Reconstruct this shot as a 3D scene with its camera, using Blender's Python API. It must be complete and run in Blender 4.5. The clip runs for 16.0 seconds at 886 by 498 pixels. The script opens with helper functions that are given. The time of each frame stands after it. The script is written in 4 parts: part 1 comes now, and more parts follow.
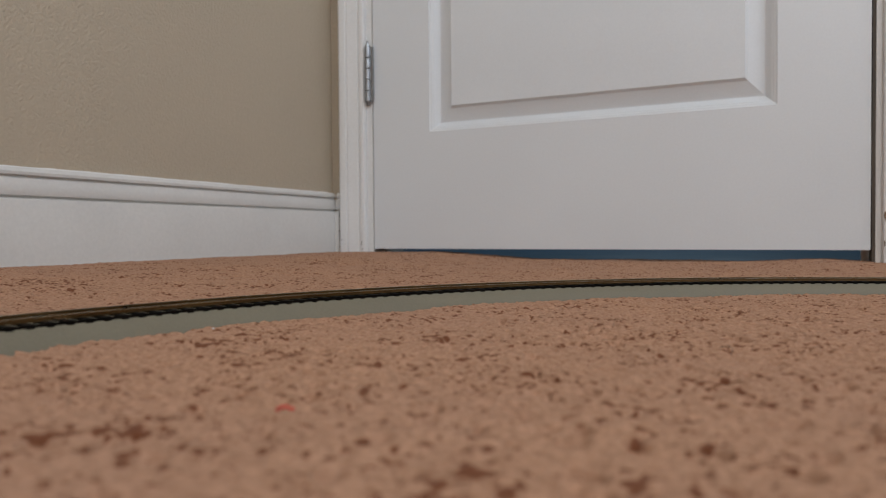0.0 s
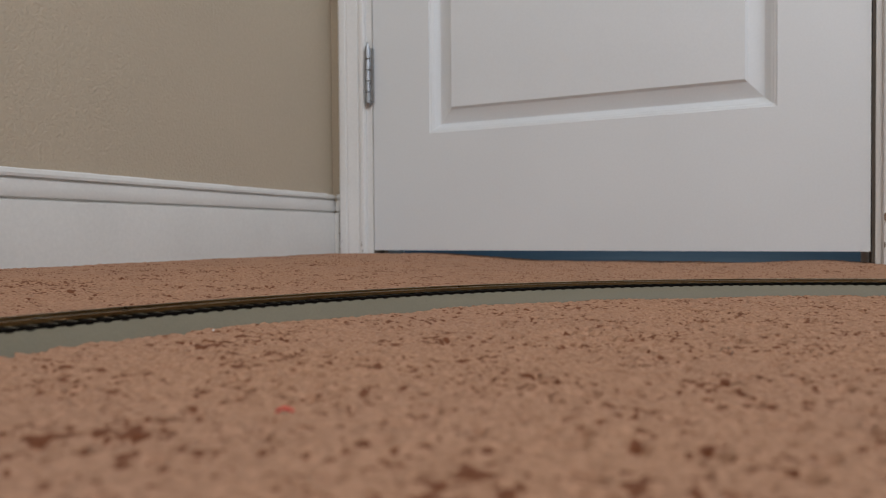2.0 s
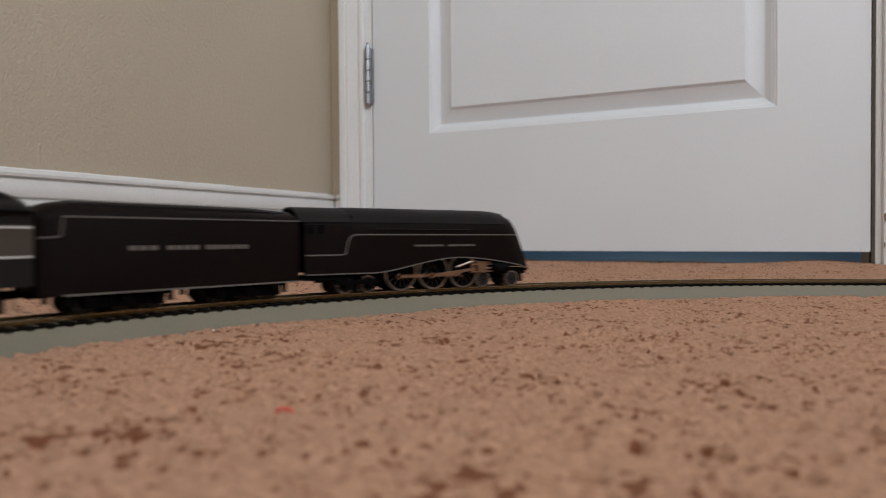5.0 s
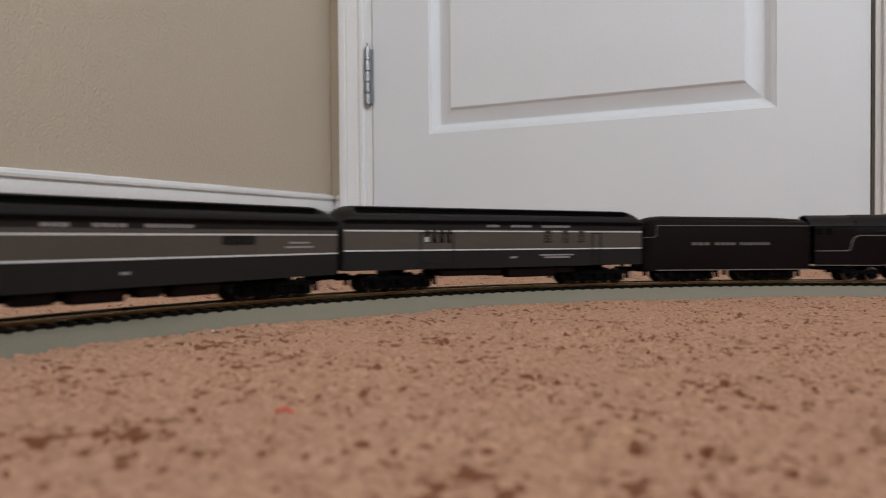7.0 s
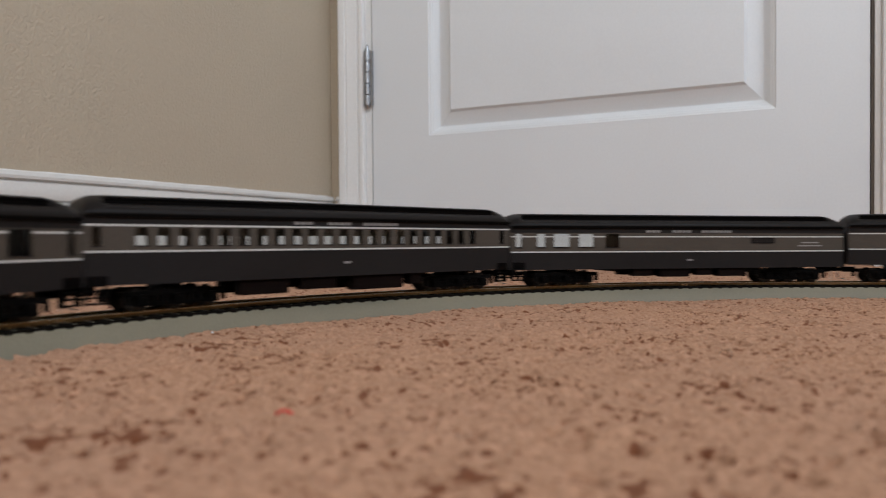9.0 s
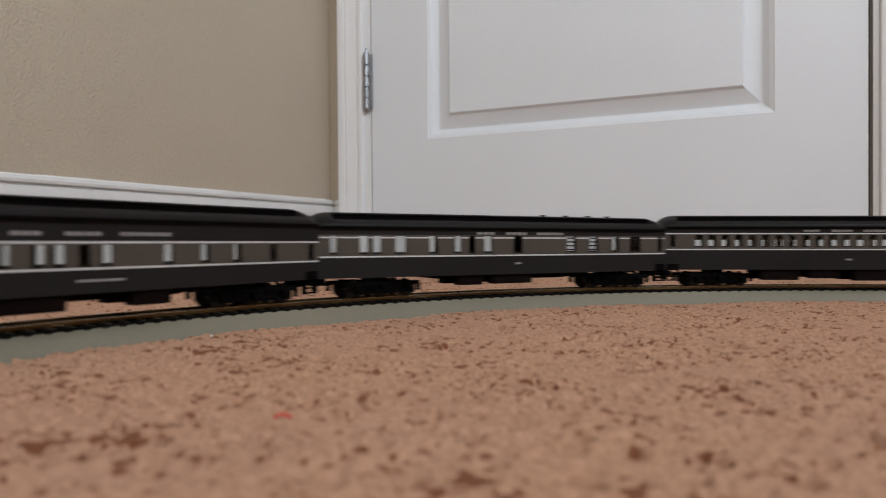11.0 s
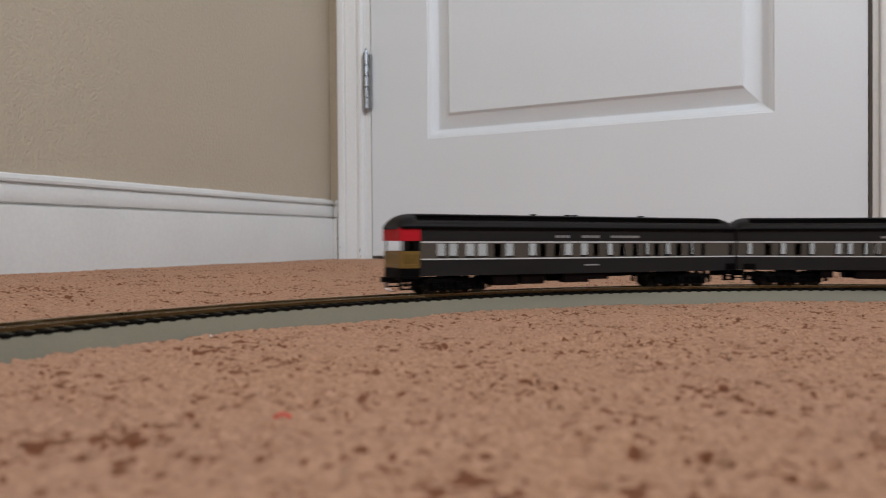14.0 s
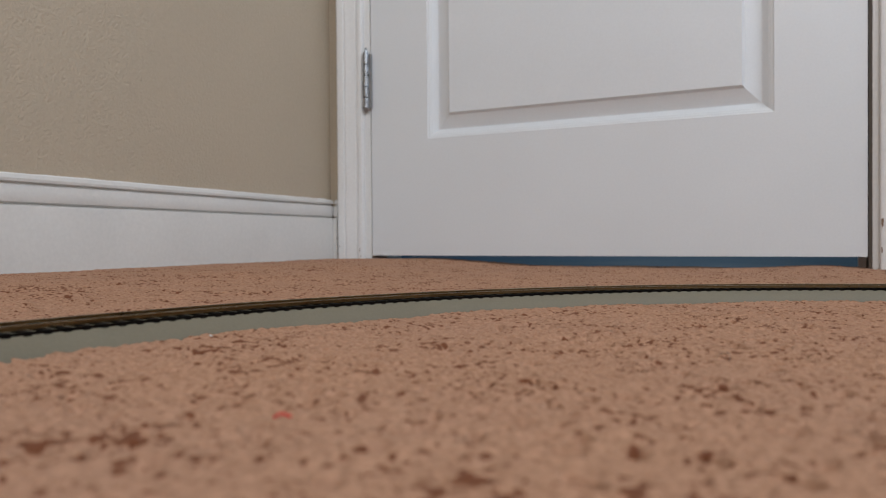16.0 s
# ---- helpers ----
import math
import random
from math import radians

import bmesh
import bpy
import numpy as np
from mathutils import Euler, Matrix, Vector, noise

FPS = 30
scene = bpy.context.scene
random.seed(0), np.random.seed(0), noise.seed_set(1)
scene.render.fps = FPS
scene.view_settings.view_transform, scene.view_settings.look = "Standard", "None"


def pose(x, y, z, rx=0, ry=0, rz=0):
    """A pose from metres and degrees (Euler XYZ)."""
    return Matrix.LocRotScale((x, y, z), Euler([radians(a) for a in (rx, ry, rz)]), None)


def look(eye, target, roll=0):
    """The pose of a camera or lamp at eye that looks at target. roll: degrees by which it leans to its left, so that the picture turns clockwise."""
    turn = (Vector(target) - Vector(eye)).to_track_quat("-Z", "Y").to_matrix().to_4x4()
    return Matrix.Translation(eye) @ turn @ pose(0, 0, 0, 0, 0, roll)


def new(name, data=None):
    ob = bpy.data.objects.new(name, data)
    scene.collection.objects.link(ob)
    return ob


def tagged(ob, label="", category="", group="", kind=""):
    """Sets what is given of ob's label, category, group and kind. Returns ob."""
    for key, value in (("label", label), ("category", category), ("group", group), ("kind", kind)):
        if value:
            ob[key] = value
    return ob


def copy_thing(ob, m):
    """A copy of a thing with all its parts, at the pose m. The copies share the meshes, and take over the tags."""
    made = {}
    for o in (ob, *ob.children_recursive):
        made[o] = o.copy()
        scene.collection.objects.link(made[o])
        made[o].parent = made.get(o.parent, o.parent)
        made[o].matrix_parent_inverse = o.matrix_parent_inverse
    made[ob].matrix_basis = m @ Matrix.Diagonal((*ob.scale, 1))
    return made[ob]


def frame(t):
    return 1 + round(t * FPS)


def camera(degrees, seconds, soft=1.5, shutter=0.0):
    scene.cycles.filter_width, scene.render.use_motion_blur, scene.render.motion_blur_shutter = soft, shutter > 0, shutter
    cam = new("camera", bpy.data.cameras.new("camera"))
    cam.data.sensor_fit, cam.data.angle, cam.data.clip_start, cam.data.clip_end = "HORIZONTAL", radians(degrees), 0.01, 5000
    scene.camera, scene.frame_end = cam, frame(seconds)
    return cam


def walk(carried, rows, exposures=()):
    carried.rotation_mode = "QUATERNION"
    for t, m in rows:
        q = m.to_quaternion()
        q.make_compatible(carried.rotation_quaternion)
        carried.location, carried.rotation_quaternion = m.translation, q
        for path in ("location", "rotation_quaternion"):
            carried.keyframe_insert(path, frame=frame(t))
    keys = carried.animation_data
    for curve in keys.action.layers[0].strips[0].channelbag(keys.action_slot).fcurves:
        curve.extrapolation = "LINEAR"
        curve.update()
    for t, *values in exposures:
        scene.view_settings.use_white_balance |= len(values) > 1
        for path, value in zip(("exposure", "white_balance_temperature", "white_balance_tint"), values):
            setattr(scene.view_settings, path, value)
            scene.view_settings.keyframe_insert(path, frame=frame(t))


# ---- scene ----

# ---- camera ----
YAW, PITCH, ROLL = radians(25.854), radians(-1.264), -0.435
EYE = Vector((0.0, 0.0, 0.047))
F = 1251.0


def aim(dx, dy):
    """The pose of the resting phone after a small turn to the right and up."""
    yaw, pitch = YAW + dx / F, PITCH + dy / F
    way = Vector((-math.sin(yaw) * math.cos(pitch), math.cos(yaw) * math.cos(pitch), math.sin(pitch)))
    return look(EYE, EYE + way, ROLL)


cam = camera(64.15, 16.0, soft=1.0, shutter=0.5)
cam.data.dof.use_dof = True
cam.data.dof.focus_distance = 0.54
cam.data.dof.aperture_fstop = 12.0
walk(cam, [(t, aim(dx, dy)) for t, dx, dy in (
    (0.0, 0, 0), (0.5, 0, 0.2), (1.0, 0, 1.0), (1.5, 0, 1.4), (2.0, 0, 2.6), (3.0, 0, 3.0), (4.0, 0, 3.0),
    (6.5, -0.6, 3.4), (7.0, -0.7, 3.9), (8.0, -0.9, 4.5), (8.5, -1.0, 5.8), (9.0, -1.2, 6.6),
    (11.5, -3.0, 12.9), (13.0, -3.1, 12.9), (14.0, -3.3, 12.5), (15.0, -3.5, 12.2), (16.0, -3.6, 11.9))],
    ((0.0, 0.0, 6500, 10), (3.3, 0.0, 6500, 10), (4.0, 0.10, 6460, 10), (5.2, 0.16, 6430, 10), (6.5, 0.24, 6390, 10), (12.5, 0.26, 6390, 10), (14.0, 0.24, 6370, 10),
     (15.2, 0.20, 6350, 10), (16.0, 0.16, 6350, 10)))

# ---- light ----
XW, YN, XE, YS, ZC = -0.800, 1.157, 1.90, -1.90, 2.44
world = bpy.data.worlds.new("world")
scene.world = world
world.use_nodes = True
wn = world.node_tree
sky = wn.nodes.new("ShaderNodeTexSky")
sky.sky_type = "NISHITA"
sky.sun_disc = False
sky.sun_elevation, sky.sun_rotation = radians(48), radians(250)
wn.nodes["Background"].inputs["Strength"].default_value = 0.12
wn.links.new(sky.outputs[0], wn.nodes["Background"].inputs["Color"])


def window_light(name, x, y, z, target, w, h, watts, colour):
    data = bpy.data.lights.new(name, "AREA")
    data.shape, data.size, data.size_y, data.energy, data.color = "RECTANGLE", w, h, watts, colour
    ob = new(name, data)
    ob.matrix_world = look((x, y, z), target)
    return ob


window_light("window_daylight", XE - 0.03, -0.15, 1.83, (0.0, -0.15, 0.9), 1.55, 0.92, 30, (0.79, 0.895, 1.0))
window_light("south_window_daylight", 0.55, YS + 0.03, 1.83, (0.55, 0.0, 0.9), 1.35, 0.92, 28, (0.93, 0.965, 1.0))
# added lamp for the hall's assumed daylight; the hall walls have no opening
window_light("hall_daylight", -0.35, 3.05, 1.30, (-0.35, 1.2, 0.0), 0.7, 0.9, 9, (0.62, 0.82, 1.0))


# ---- materials ----
def mat(name, colour, rough=0.5, metal=0.0, vary=0.12, scale=40.0, fine=900.0, bump=0.0, bump_scale=600.0, spec=0.5,
        island=0.0, coat=0.0):
    """A painted or plain surface with broad and fine variation and a fine relief, scales per metre."""
    m = bpy.data.materials.new(name)
    m.use_nodes = True
    n, l = m.node_tree.nodes, m.node_tree.links
    b = n["Principled BSDF"]
    b.inputs["Metallic"].default_value = metal
    b.inputs["Specular IOR Level"].default_value = spec
    b.inputs["Coat Weight"].default_value = coat
    co = n.new("ShaderNodeTexCoord")
    broad, small = n.new("ShaderNodeTexNoise"), n.new("ShaderNodeTexNoise")
    broad.inputs["Scale"].default_value, small.inputs["Scale"].default_value = scale, fine
    broad.inputs["Detail"].default_value, small.inputs["Detail"].default_value = 5, 3
    for t in (broad, small):
        l.new(co.outputs["Object"], t.inputs["Vector"])
    add = n.new("ShaderNodeMath")
    add.operation = "ADD"
    l.new(broad.outputs[0], add.inputs[0])
    l.new(small.outputs[0], add.inputs[1])
    ramp = n.new("ShaderNodeMapRange")
    ramp.inputs[1].default_value, ramp.inputs[2].default_value = 0.6, 1.4
    ramp.inputs[3].default_value, ramp.inputs[4].default_value = 1 - vary, 1 + vary
    l.new(add.outputs[0], ramp.inputs[0])
    mul = n.new("ShaderNodeVectorMath")
    mul.operation = "SCALE"
    mul.inputs[0].default_value = colour[:3]
    l.new(ramp.outputs[0], mul.inputs["Scale"])
    last = mul.outputs[0]
    if island:
        info = n.new("ShaderNodeObjectInfo")
        r2 = n.new("ShaderNodeMapRange")
        r2.inputs[3].default_value, r2.inputs[4].default_value = 1 - island, 1 + island
        l.new(info.outputs["Random"], r2.inputs[0])
        m2 = n.new("ShaderNodeVectorMath")
        m2.operation = "SCALE"
        l.new(last, m2.inputs[0])
        l.new(r2.outputs[0], m2.inputs["Scale"])
        last = m2.outputs[0]
    l.new(last, b.inputs["Base Color"])
    rr = n.new("ShaderNodeMapRange")
    rr.inputs[1].default_value, rr.inputs[2].default_value = 0.3, 0.7
    rr.inputs[3].default_value, rr.inputs[4].default_value = max(0.05, rough - 0.08), min(1, rough + 0.08)
    l.new(broad.outputs[0], rr.inputs[0])
    l.new(rr.outputs[0], b.inputs["Roughness"])
    if bump:
        bn = n.new("ShaderNodeTexNoise")
        bn.inputs["Scale"].default_value, bn.inputs["Detail"].default_value = bump_scale, 4
        l.new(co.outputs["Object"], bn.inputs["Vector"])
        bp = n.new("ShaderNodeBump")
        bp.inputs["Strength"].default_value, bp.inputs["Distance"].default_value = 1.0, bump
        l.new(bn.outputs[0], bp.inputs["Height"])
        l.new(bp.outputs[0], b.inputs["Normal"])
    return m


M = {
    "wall": mat("beige_wall_paint", (0.46, 0.385, 0.29), 0.55, vary=0.05, scale=6, fine=160, bump=0.0015, bump_scale=250),
    "ceiling": mat("ceiling_paint", (0.78, 0.77, 0.75), 0.8, vary=0.04, scale=5, fine=150, bump=0.001, bump_scale=150),
    "trim": mat("white_trim_paint", (0.77, 0.765, 0.755), 0.38, vary=0.05, scale=9, fine=220, bump=0.00012, bump_scale=260),
    # trim white darkened in colour for the weaker light near the floor
    "baseboard": mat("dimmed_white_baseboard_paint", (0.650, 0.634, 0.612), 0.46, vary=0.06, scale=9, fine=220, bump=0.00012, bump_scale=260),
    "door": mat("white_door_paint", (0.738, 0.757, 0.776), 0.42, vary=0.03, scale=5, fine=300, bump=0.0001, bump_scale=420),
    "steel": mat("worn_steel", (0.36, 0.37, 0.39), 0.34, 1.0, vary=0.25, scale=120, fine=900),
    "dark_strip": mat("dark_weatherstrip", (0.11, 0.088, 0.07), 0.7),
    "hall_floor": mat("blue_grey_vinyl", (0.05, 0.115, 0.175), 0.6, spec=0.2, vary=0.2, scale=8, fine=90),
    "bare_wood": mat("bare_brown_wood", (0.21, 0.13, 0.08), 0.75, vary=0.25, scale=200),
    "scuff": mat("grey_brown_scuff", (0.30, 0.26, 0.22), 0.75, vary=0.3, scale=300),
    "roadbed": mat("grey_green_plastic_roadbed", (0.190, 0.169, 0.122), 0.5, spec=0.2, vary=0.08, scale=30, fine=700, bump=0.0002, bump_scale=900),
    "tie": mat("black_plastic_tie", (0.0045, 0.0035, 0.0028), 0.55, vary=0.2, island=0.25, spec=0.06),
    "rail": mat("brassy_steel_rail", (0.20, 0.130, 0.060), 0.34, 1.0, vary=0.25, scale=60, fine=600),
    "rail_head": mat("worn_rail_head", (0.5, 0.44, 0.33), 0.26, 1.0, vary=0.2, scale=50, fine=700),
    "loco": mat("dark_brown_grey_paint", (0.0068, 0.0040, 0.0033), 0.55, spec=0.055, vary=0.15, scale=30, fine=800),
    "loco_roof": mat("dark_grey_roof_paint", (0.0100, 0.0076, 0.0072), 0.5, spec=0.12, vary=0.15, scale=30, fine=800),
    "loco_top": mat("casing_top_dark_grey", (0.0098, 0.0078, 0.0074), 0.5, spec=0.10, vary=0.15, scale=30, fine=800),
    "stripe": mat("pale_grey_stripe", (0.56, 0.55, 0.53), 0.5, vary=0.15, scale=200),
    "thin_stripe": mat("dull_stripe", (0.15, 0.13, 0.115), 0.5, vary=0.15),
    "letter": mat("faded_grey_lettering", (0.24, 0.225, 0.215), 0.55, vary=0.35, scale=900, fine=2500),
    "faint_letter": mat("faint_brown_grey_lettering", (0.115, 0.098, 0.085), 0.55, vary=0.4, scale=900, fine=2500),
    "skirt": mat("dark_grey_carbody", (0.0160, 0.0137, 0.0134), 0.5, spec=0.11, vary=0.12, scale=25, fine=800),
    "band": mat("brownish_grey_carbody", (0.072, 0.059, 0.048), 0.5, spec=0.13, vary=0.12, scale=25, fine=800),
    # one roof paint in two tones: dark clerestory, and a copy lightened as if lit
    "roof": mat("black_roof_paint", (0.0020, 0.0015, 0.0014), 0.5, spec=0.05, vary=0.2, scale=30, fine=900),
    "roof_lit": mat("lit_black_roof_paint", (0.0120, 0.0098, 0.0092), 0.48, spec=0.09, vary=0.2, scale=30, fine=900),
    "under": mat("black_underframe", (0.0020, 0.0016, 0.0015), 0.6, spec=0.05, vary=0.25),
    "rusty": mat("brown_black_underframe", (0.0050, 0.0026, 0.0021), 0.6, spec=0.06, vary=0.25),
    "wheel": mat("blackened_wheel", (0.03, 0.027, 0.025), 0.42, 0.6, vary=0.2),
    "tread": mat("bright_wheel_tread", (0.30, 0.29, 0.29), 0.3, 1.0, vary=0.1),
    "rod": mat("coppery_rod", (0.42, 0.31, 0.235), 0.33, 1.0, vary=0.2, scale=90),
    "brass": mat("brass_railing", (0.24, 0.145, 0.035), 0.45, 0.5, vary=0.18, scale=90, fine=900),
    "red": mat("red_awning", (0.42, 0.005, 0.012), 0.55, spec=0.2, vary=0.1),
    "thread": mat("red_thread", (0.62, 0.05, 0.04), 0.8, vary=0.2),
    "inside": mat("pale_car_interior", (0.022, 0.019, 0.017), 0.7, spec=0.2),
}


def glass(name):
    m = bpy.data.materials.new(name)
    m.use_nodes = True
    n, l = m.node_tree.nodes, m.node_tree.links
    n.remove(n["Principled BSDF"])
    tr, gl, mix, fr = (n.new("ShaderNode" + k) for k in ("BsdfTransparent", "BsdfGlossy", "MixShader", "Fresnel"))
    tr.inputs[0].default_value = (0.86, 0.88, 0.88, 1)
    gl.inputs["Roughness"].default_value = 0.06
    fr.inputs[0].default_value = 1.45
    l.new(fr.outputs[0], mix.inputs[0])
    l.new(tr.outputs[0], mix.inputs[1])
    l.new(gl.outputs[0], mix.inputs[2])
    l.new(mix.outputs[0], n["Material Output"].inputs[0])
    return m


M["glass"] = glass("thin_glass")


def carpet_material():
    """Twisted yarn in warm brown; dark reddish brown flecks in loose patches paint shaded pile gaps and darker yarn."""
    m = bpy.data.materials.new("brown_frieze_carpet")
    m.use_nodes = True
    n, l = m.node_tree.nodes, m.node_tree.links
    b = n["Principled BSDF"]
    b.inputs["Roughness"].default_value = 0.95
    b.inputs["Specular IOR Level"].default_value = 0.08
    b.inputs["Sheen Weight"].default_value, b.inputs["Sheen Roughness"].default_value = 0.07, 0.5
    b.inputs["Sheen Tint"].default_value = (1.0, 0.72, 0.55, 1)
    co = n.new("ShaderNodeTexCoord")

    def noise_at(scale, detail, rough=0.5):
        t = n.new("ShaderNodeTexNoise")
        t.inputs["Scale"].default_value, t.inputs["Detail"].default_value, t.inputs["Roughness"].default_value = scale, detail, rough
        l.new(co.outputs["Object"], t.inputs["Vector"])
        return t.outputs[0]

    def ramp(src, a, b, lo=0.0, hi=1.0):
        t = n.new("ShaderNodeMapRange")
        for i, v in enumerate((a, b, lo, hi)):
            t.inputs[i + 1].default_value = v
        l.new(src, t.inputs[0])
        return t.outputs[0]

    def blend(fac, one, two):
        t = n.new("ShaderNodeMix")
        t.data_type = "RGBA"
        l.new(fac, t.inputs[0])
        for sock, v in ((t.inputs[6], one), (t.inputs[7], two)):
            if isinstance(v, tuple):
                sock.default_value = (*v, 1)
            else:
                l.new(v, sock)
        return t.outputs[2]

    def math2(op, x, y):
        t = n.new("ShaderNodeMath")
        t.operation = op
        for sock, v in zip(t.inputs, (x, y)):
            if isinstance(v, float):
                sock.default_value = v
            else:
                l.new(v, sock)
        return t.outputs[0]

    base = blend(ramp(noise_at(420, 3), 0.35, 0.65), (0.346, 0.187, 0.112), (0.492, 0.279, 0.177))
    base = blend(ramp(noise_at(7, 3), 0.35, 0.65, 0.0, 0.35), base, (0.37, 0.215, 0.150))
    # shade between the tufts, put into the colour as dark flecks
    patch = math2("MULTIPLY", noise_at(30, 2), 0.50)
    shade_fleck = ramp(math2("ADD", noise_at(150, 1.0), patch), 0.880, 0.962, 0.0, 0.85)
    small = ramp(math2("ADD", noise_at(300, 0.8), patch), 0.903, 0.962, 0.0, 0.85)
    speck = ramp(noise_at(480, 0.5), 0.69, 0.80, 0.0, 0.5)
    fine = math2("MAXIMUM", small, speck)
    dark = blend(math2("MAXIMUM", shade_fleck, fine), base, (0.128, 0.035, 0.012))
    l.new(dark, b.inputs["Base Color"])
    bp = n.new("ShaderNodeBump")
    bp.inputs["Strength"].default_value, bp.inputs["Distance"].default_value = 0.8, 0.001
    l.new(noise_at(900, 3), bp.inputs["Height"])
    l.new(bp.outputs[0], b.inputs["Normal"])
    return m


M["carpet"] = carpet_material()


# ---- mesh helpers ----
def box(bm, x0, x1, y0, y1, z0, z1):
    v = [bm.verts.new((x, y, z)) for z in (z0, z1) for y in (y0, y1) for x in (x0, x1)]
    for f in ((0, 2, 3, 1), (4, 5, 7, 6), (0, 1, 5, 4), (2, 6, 7, 3), (0, 4, 6, 2), (1, 3, 7, 5)):
        bm.faces.new([v[i] for i in f])


def tube(bm, a, b, r, n=10, r2=None, caps=True):
    """A round bar from a to b."""
    a, b = Vector(a), Vector(b)
    d = (b - a).normalized()
    u = d.orthogonal().normalized()
    w = d.cross(u)
    r2 = r if r2 is None else r2
    rings = [[bm.verts.new(c + (u * math.cos(k * math.tau / n) + w * math.sin(k * math.tau / n)) * q) for k in range(n)]
             for c, q in ((a, r), (b, r2))]
    for k in range(n):
        j = (k + 1) % n
        bm.faces.new((rings[0][k], rings[0][j], rings[1][j], rings[1][k]))
    if caps:
        bm.faces.new(rings[0][::-1])
        bm.faces.new(rings[1])


def loft(bm, sections, close=False, caps=True):
    """Skin between rows of points, each row open or closed."""
    rows = [[bm.verts.new(p) for p in s] for s in sections]
    n = len(rows[0])
    for a, b in zip(rows, rows[1:]):
        for k in range(n if close else n - 1):
            j = (k + 1) % n
            bm.faces.new((a[k], a[j], b[j], b[k]))
    if caps:
        bm.faces.new(rows[0][::-1])
        bm.faces.new(rows[-1])


def annulus(bm, x, z, y0, y1, ro, ri, n=28):
    """A ring about the y axis."""
    def ring(r, y):
        return [bm.verts.new((x + r * math.cos(k * math.tau / n), y, z + r * math.sin(k * math.tau / n))) for k in range(n)]
    a, b, c, d = ring(ro, y0), ring(ro, y1), ring(ri, y1), ring(ri, y0)
    for p, q in ((a, b), (b, c), (c, d), (d, a)):
        for k in range(n):
            j = (k + 1) % n
            bm.faces.new((p[k], p[j], q[j], q[k]))


def mesh_of(name, bm, material, sharp=32):
    bmesh.ops.recalc_face_normals(bm, faces=bm.faces)
    for f in bm.faces:
        f.smooth = True
    for e in bm.edges:
        e.smooth = len(e.link_faces) == 2 and e.calc_face_angle(3.2) < radians(sharp)
    me = bpy.data.meshes.new(name)
    bm.to_mesh(me)
    bm.free()
    me.materials.append(material)
    return me


def part(name, bm, material, parent, label="", at=None):
    """One mesh object under a thing or a part; bm may be a bmesh or a ready mesh."""
    me = bm if isinstance(bm, bpy.types.Mesh) else mesh_of(name, bm, material)
    ob = new(name, me)
    ob.parent = parent
    if at is not None:
        ob.matrix_basis = at
    return tagged(ob, label)


def solid(name, bm, material, label, category, kind="", group=""):
    return tagged(new(name, mesh_of(name, bm, material)), label, category, group, kind)


def soften(bm, width, segments=2):
    bmesh.ops.bevel(bm, geom=list(bm.edges), offset=width, segments=segments, affect="EDGES", profile=0.6)


# ---- the room ----
DL, DR, DB, DT = -0.7053, 0.1077, 0.0189, 2.035

bm = bmesh.new()
box(bm, XW - 0.12, XW, YS - 0.12, YN + 0.12, -0.03, ZC)
solid("wall_west", bm, M["wall"], "beige wall with fine orange-peel texture", "wall", "structure")

bm = bmesh.new()
box(bm, XW, DL - 0.028, YN, YN + 0.115, -0.03, ZC)
box(bm, DR + 0.028, XE, YN, YN + 0.115, -0.03, ZC)
box(bm, DL - 0.028, DR + 0.028, YN, YN + 0.115, DT + 0.025, ZC)
solid("wall_north", bm, M["wall"], "beige textured wall round the white door", "wall", "structure")


def wall_with_window(name, x0, x1, y0, y1, along, a0, a1, z0, z1):
    bm = bmesh.new()
    if along == "y":
        box(bm, x0, x1, y0, a0, -0.03, ZC)
        box(bm, x0, x1, a1, y1, -0.03, ZC)
        box(bm, x0, x1, a0, a1, -0.03, z0)
        box(bm, x0, x1, a0, a1, z1, ZC)
    else:
        box(bm, x0, a0, y0, y1, -0.03, ZC)
        box(bm, a1, x1, y0, y1, -0.03, ZC)
        box(bm, a0, a1, y0, y1, -0.03, z0)
        box(bm, a0, a1, y0, y1, z1, ZC)
    return solid(name, bm, M["wall"], "plain beige wall with a window opening", "wall", "structure")


wall_with_window("wall_east", XE, XE + 0.12, YS - 0.12, YN + 0.12, "y", -0.95, 0.65, 1.35, 2.30)
wall_with_window("wall_south", XW, XE, YS - 0.12, YS, "x", -0.15, 1.25, 1.35, 2.30)

bm = bmesh.new()
box(bm, XW - 0.12, XE + 0.12, YS - 0.12, YN + 0.12, ZC, ZC + 0.08)
solid("ceiling", bm, M["ceiling"], "plain white ceiling", "ceiling", "structure")
bm = bmesh.new()
box(bm, XW - 0.12, XE + 0.12, YS - 0.12, YN + 0.05, -0.09, -0.031)
solid("floor", bm, M["hall_floor"], "subfloor below the carpet", "floor", "structure")

# the space behind the door
bm = bmesh.new()
box(bm, -1.6, 1.2, YN + 0.052, 3.2, -0.05, -0.006)
solid("floor_hall", bm, M["hall_floor"], "dark blue-grey smooth floor behind the door", "floor", "structure")
bm = bmesh.new()
box(bm, -1.7, -1.6, YN + 0.116, 3.2, -0.05, ZC)
box(bm, 1.2, 1.3, YN + 0.116, 3.2, -0.05, ZC)
box(bm, -1.7, 1.3, 3.2, 3.3, -0.05, ZC)
box(bm, -1.7, 1.3, YN + 0.116, 3.3, ZC, ZC + 0.08)
solid("wall_hall", bm, M["wall"], "plain walls of the space behind the door", "wall", "structure")


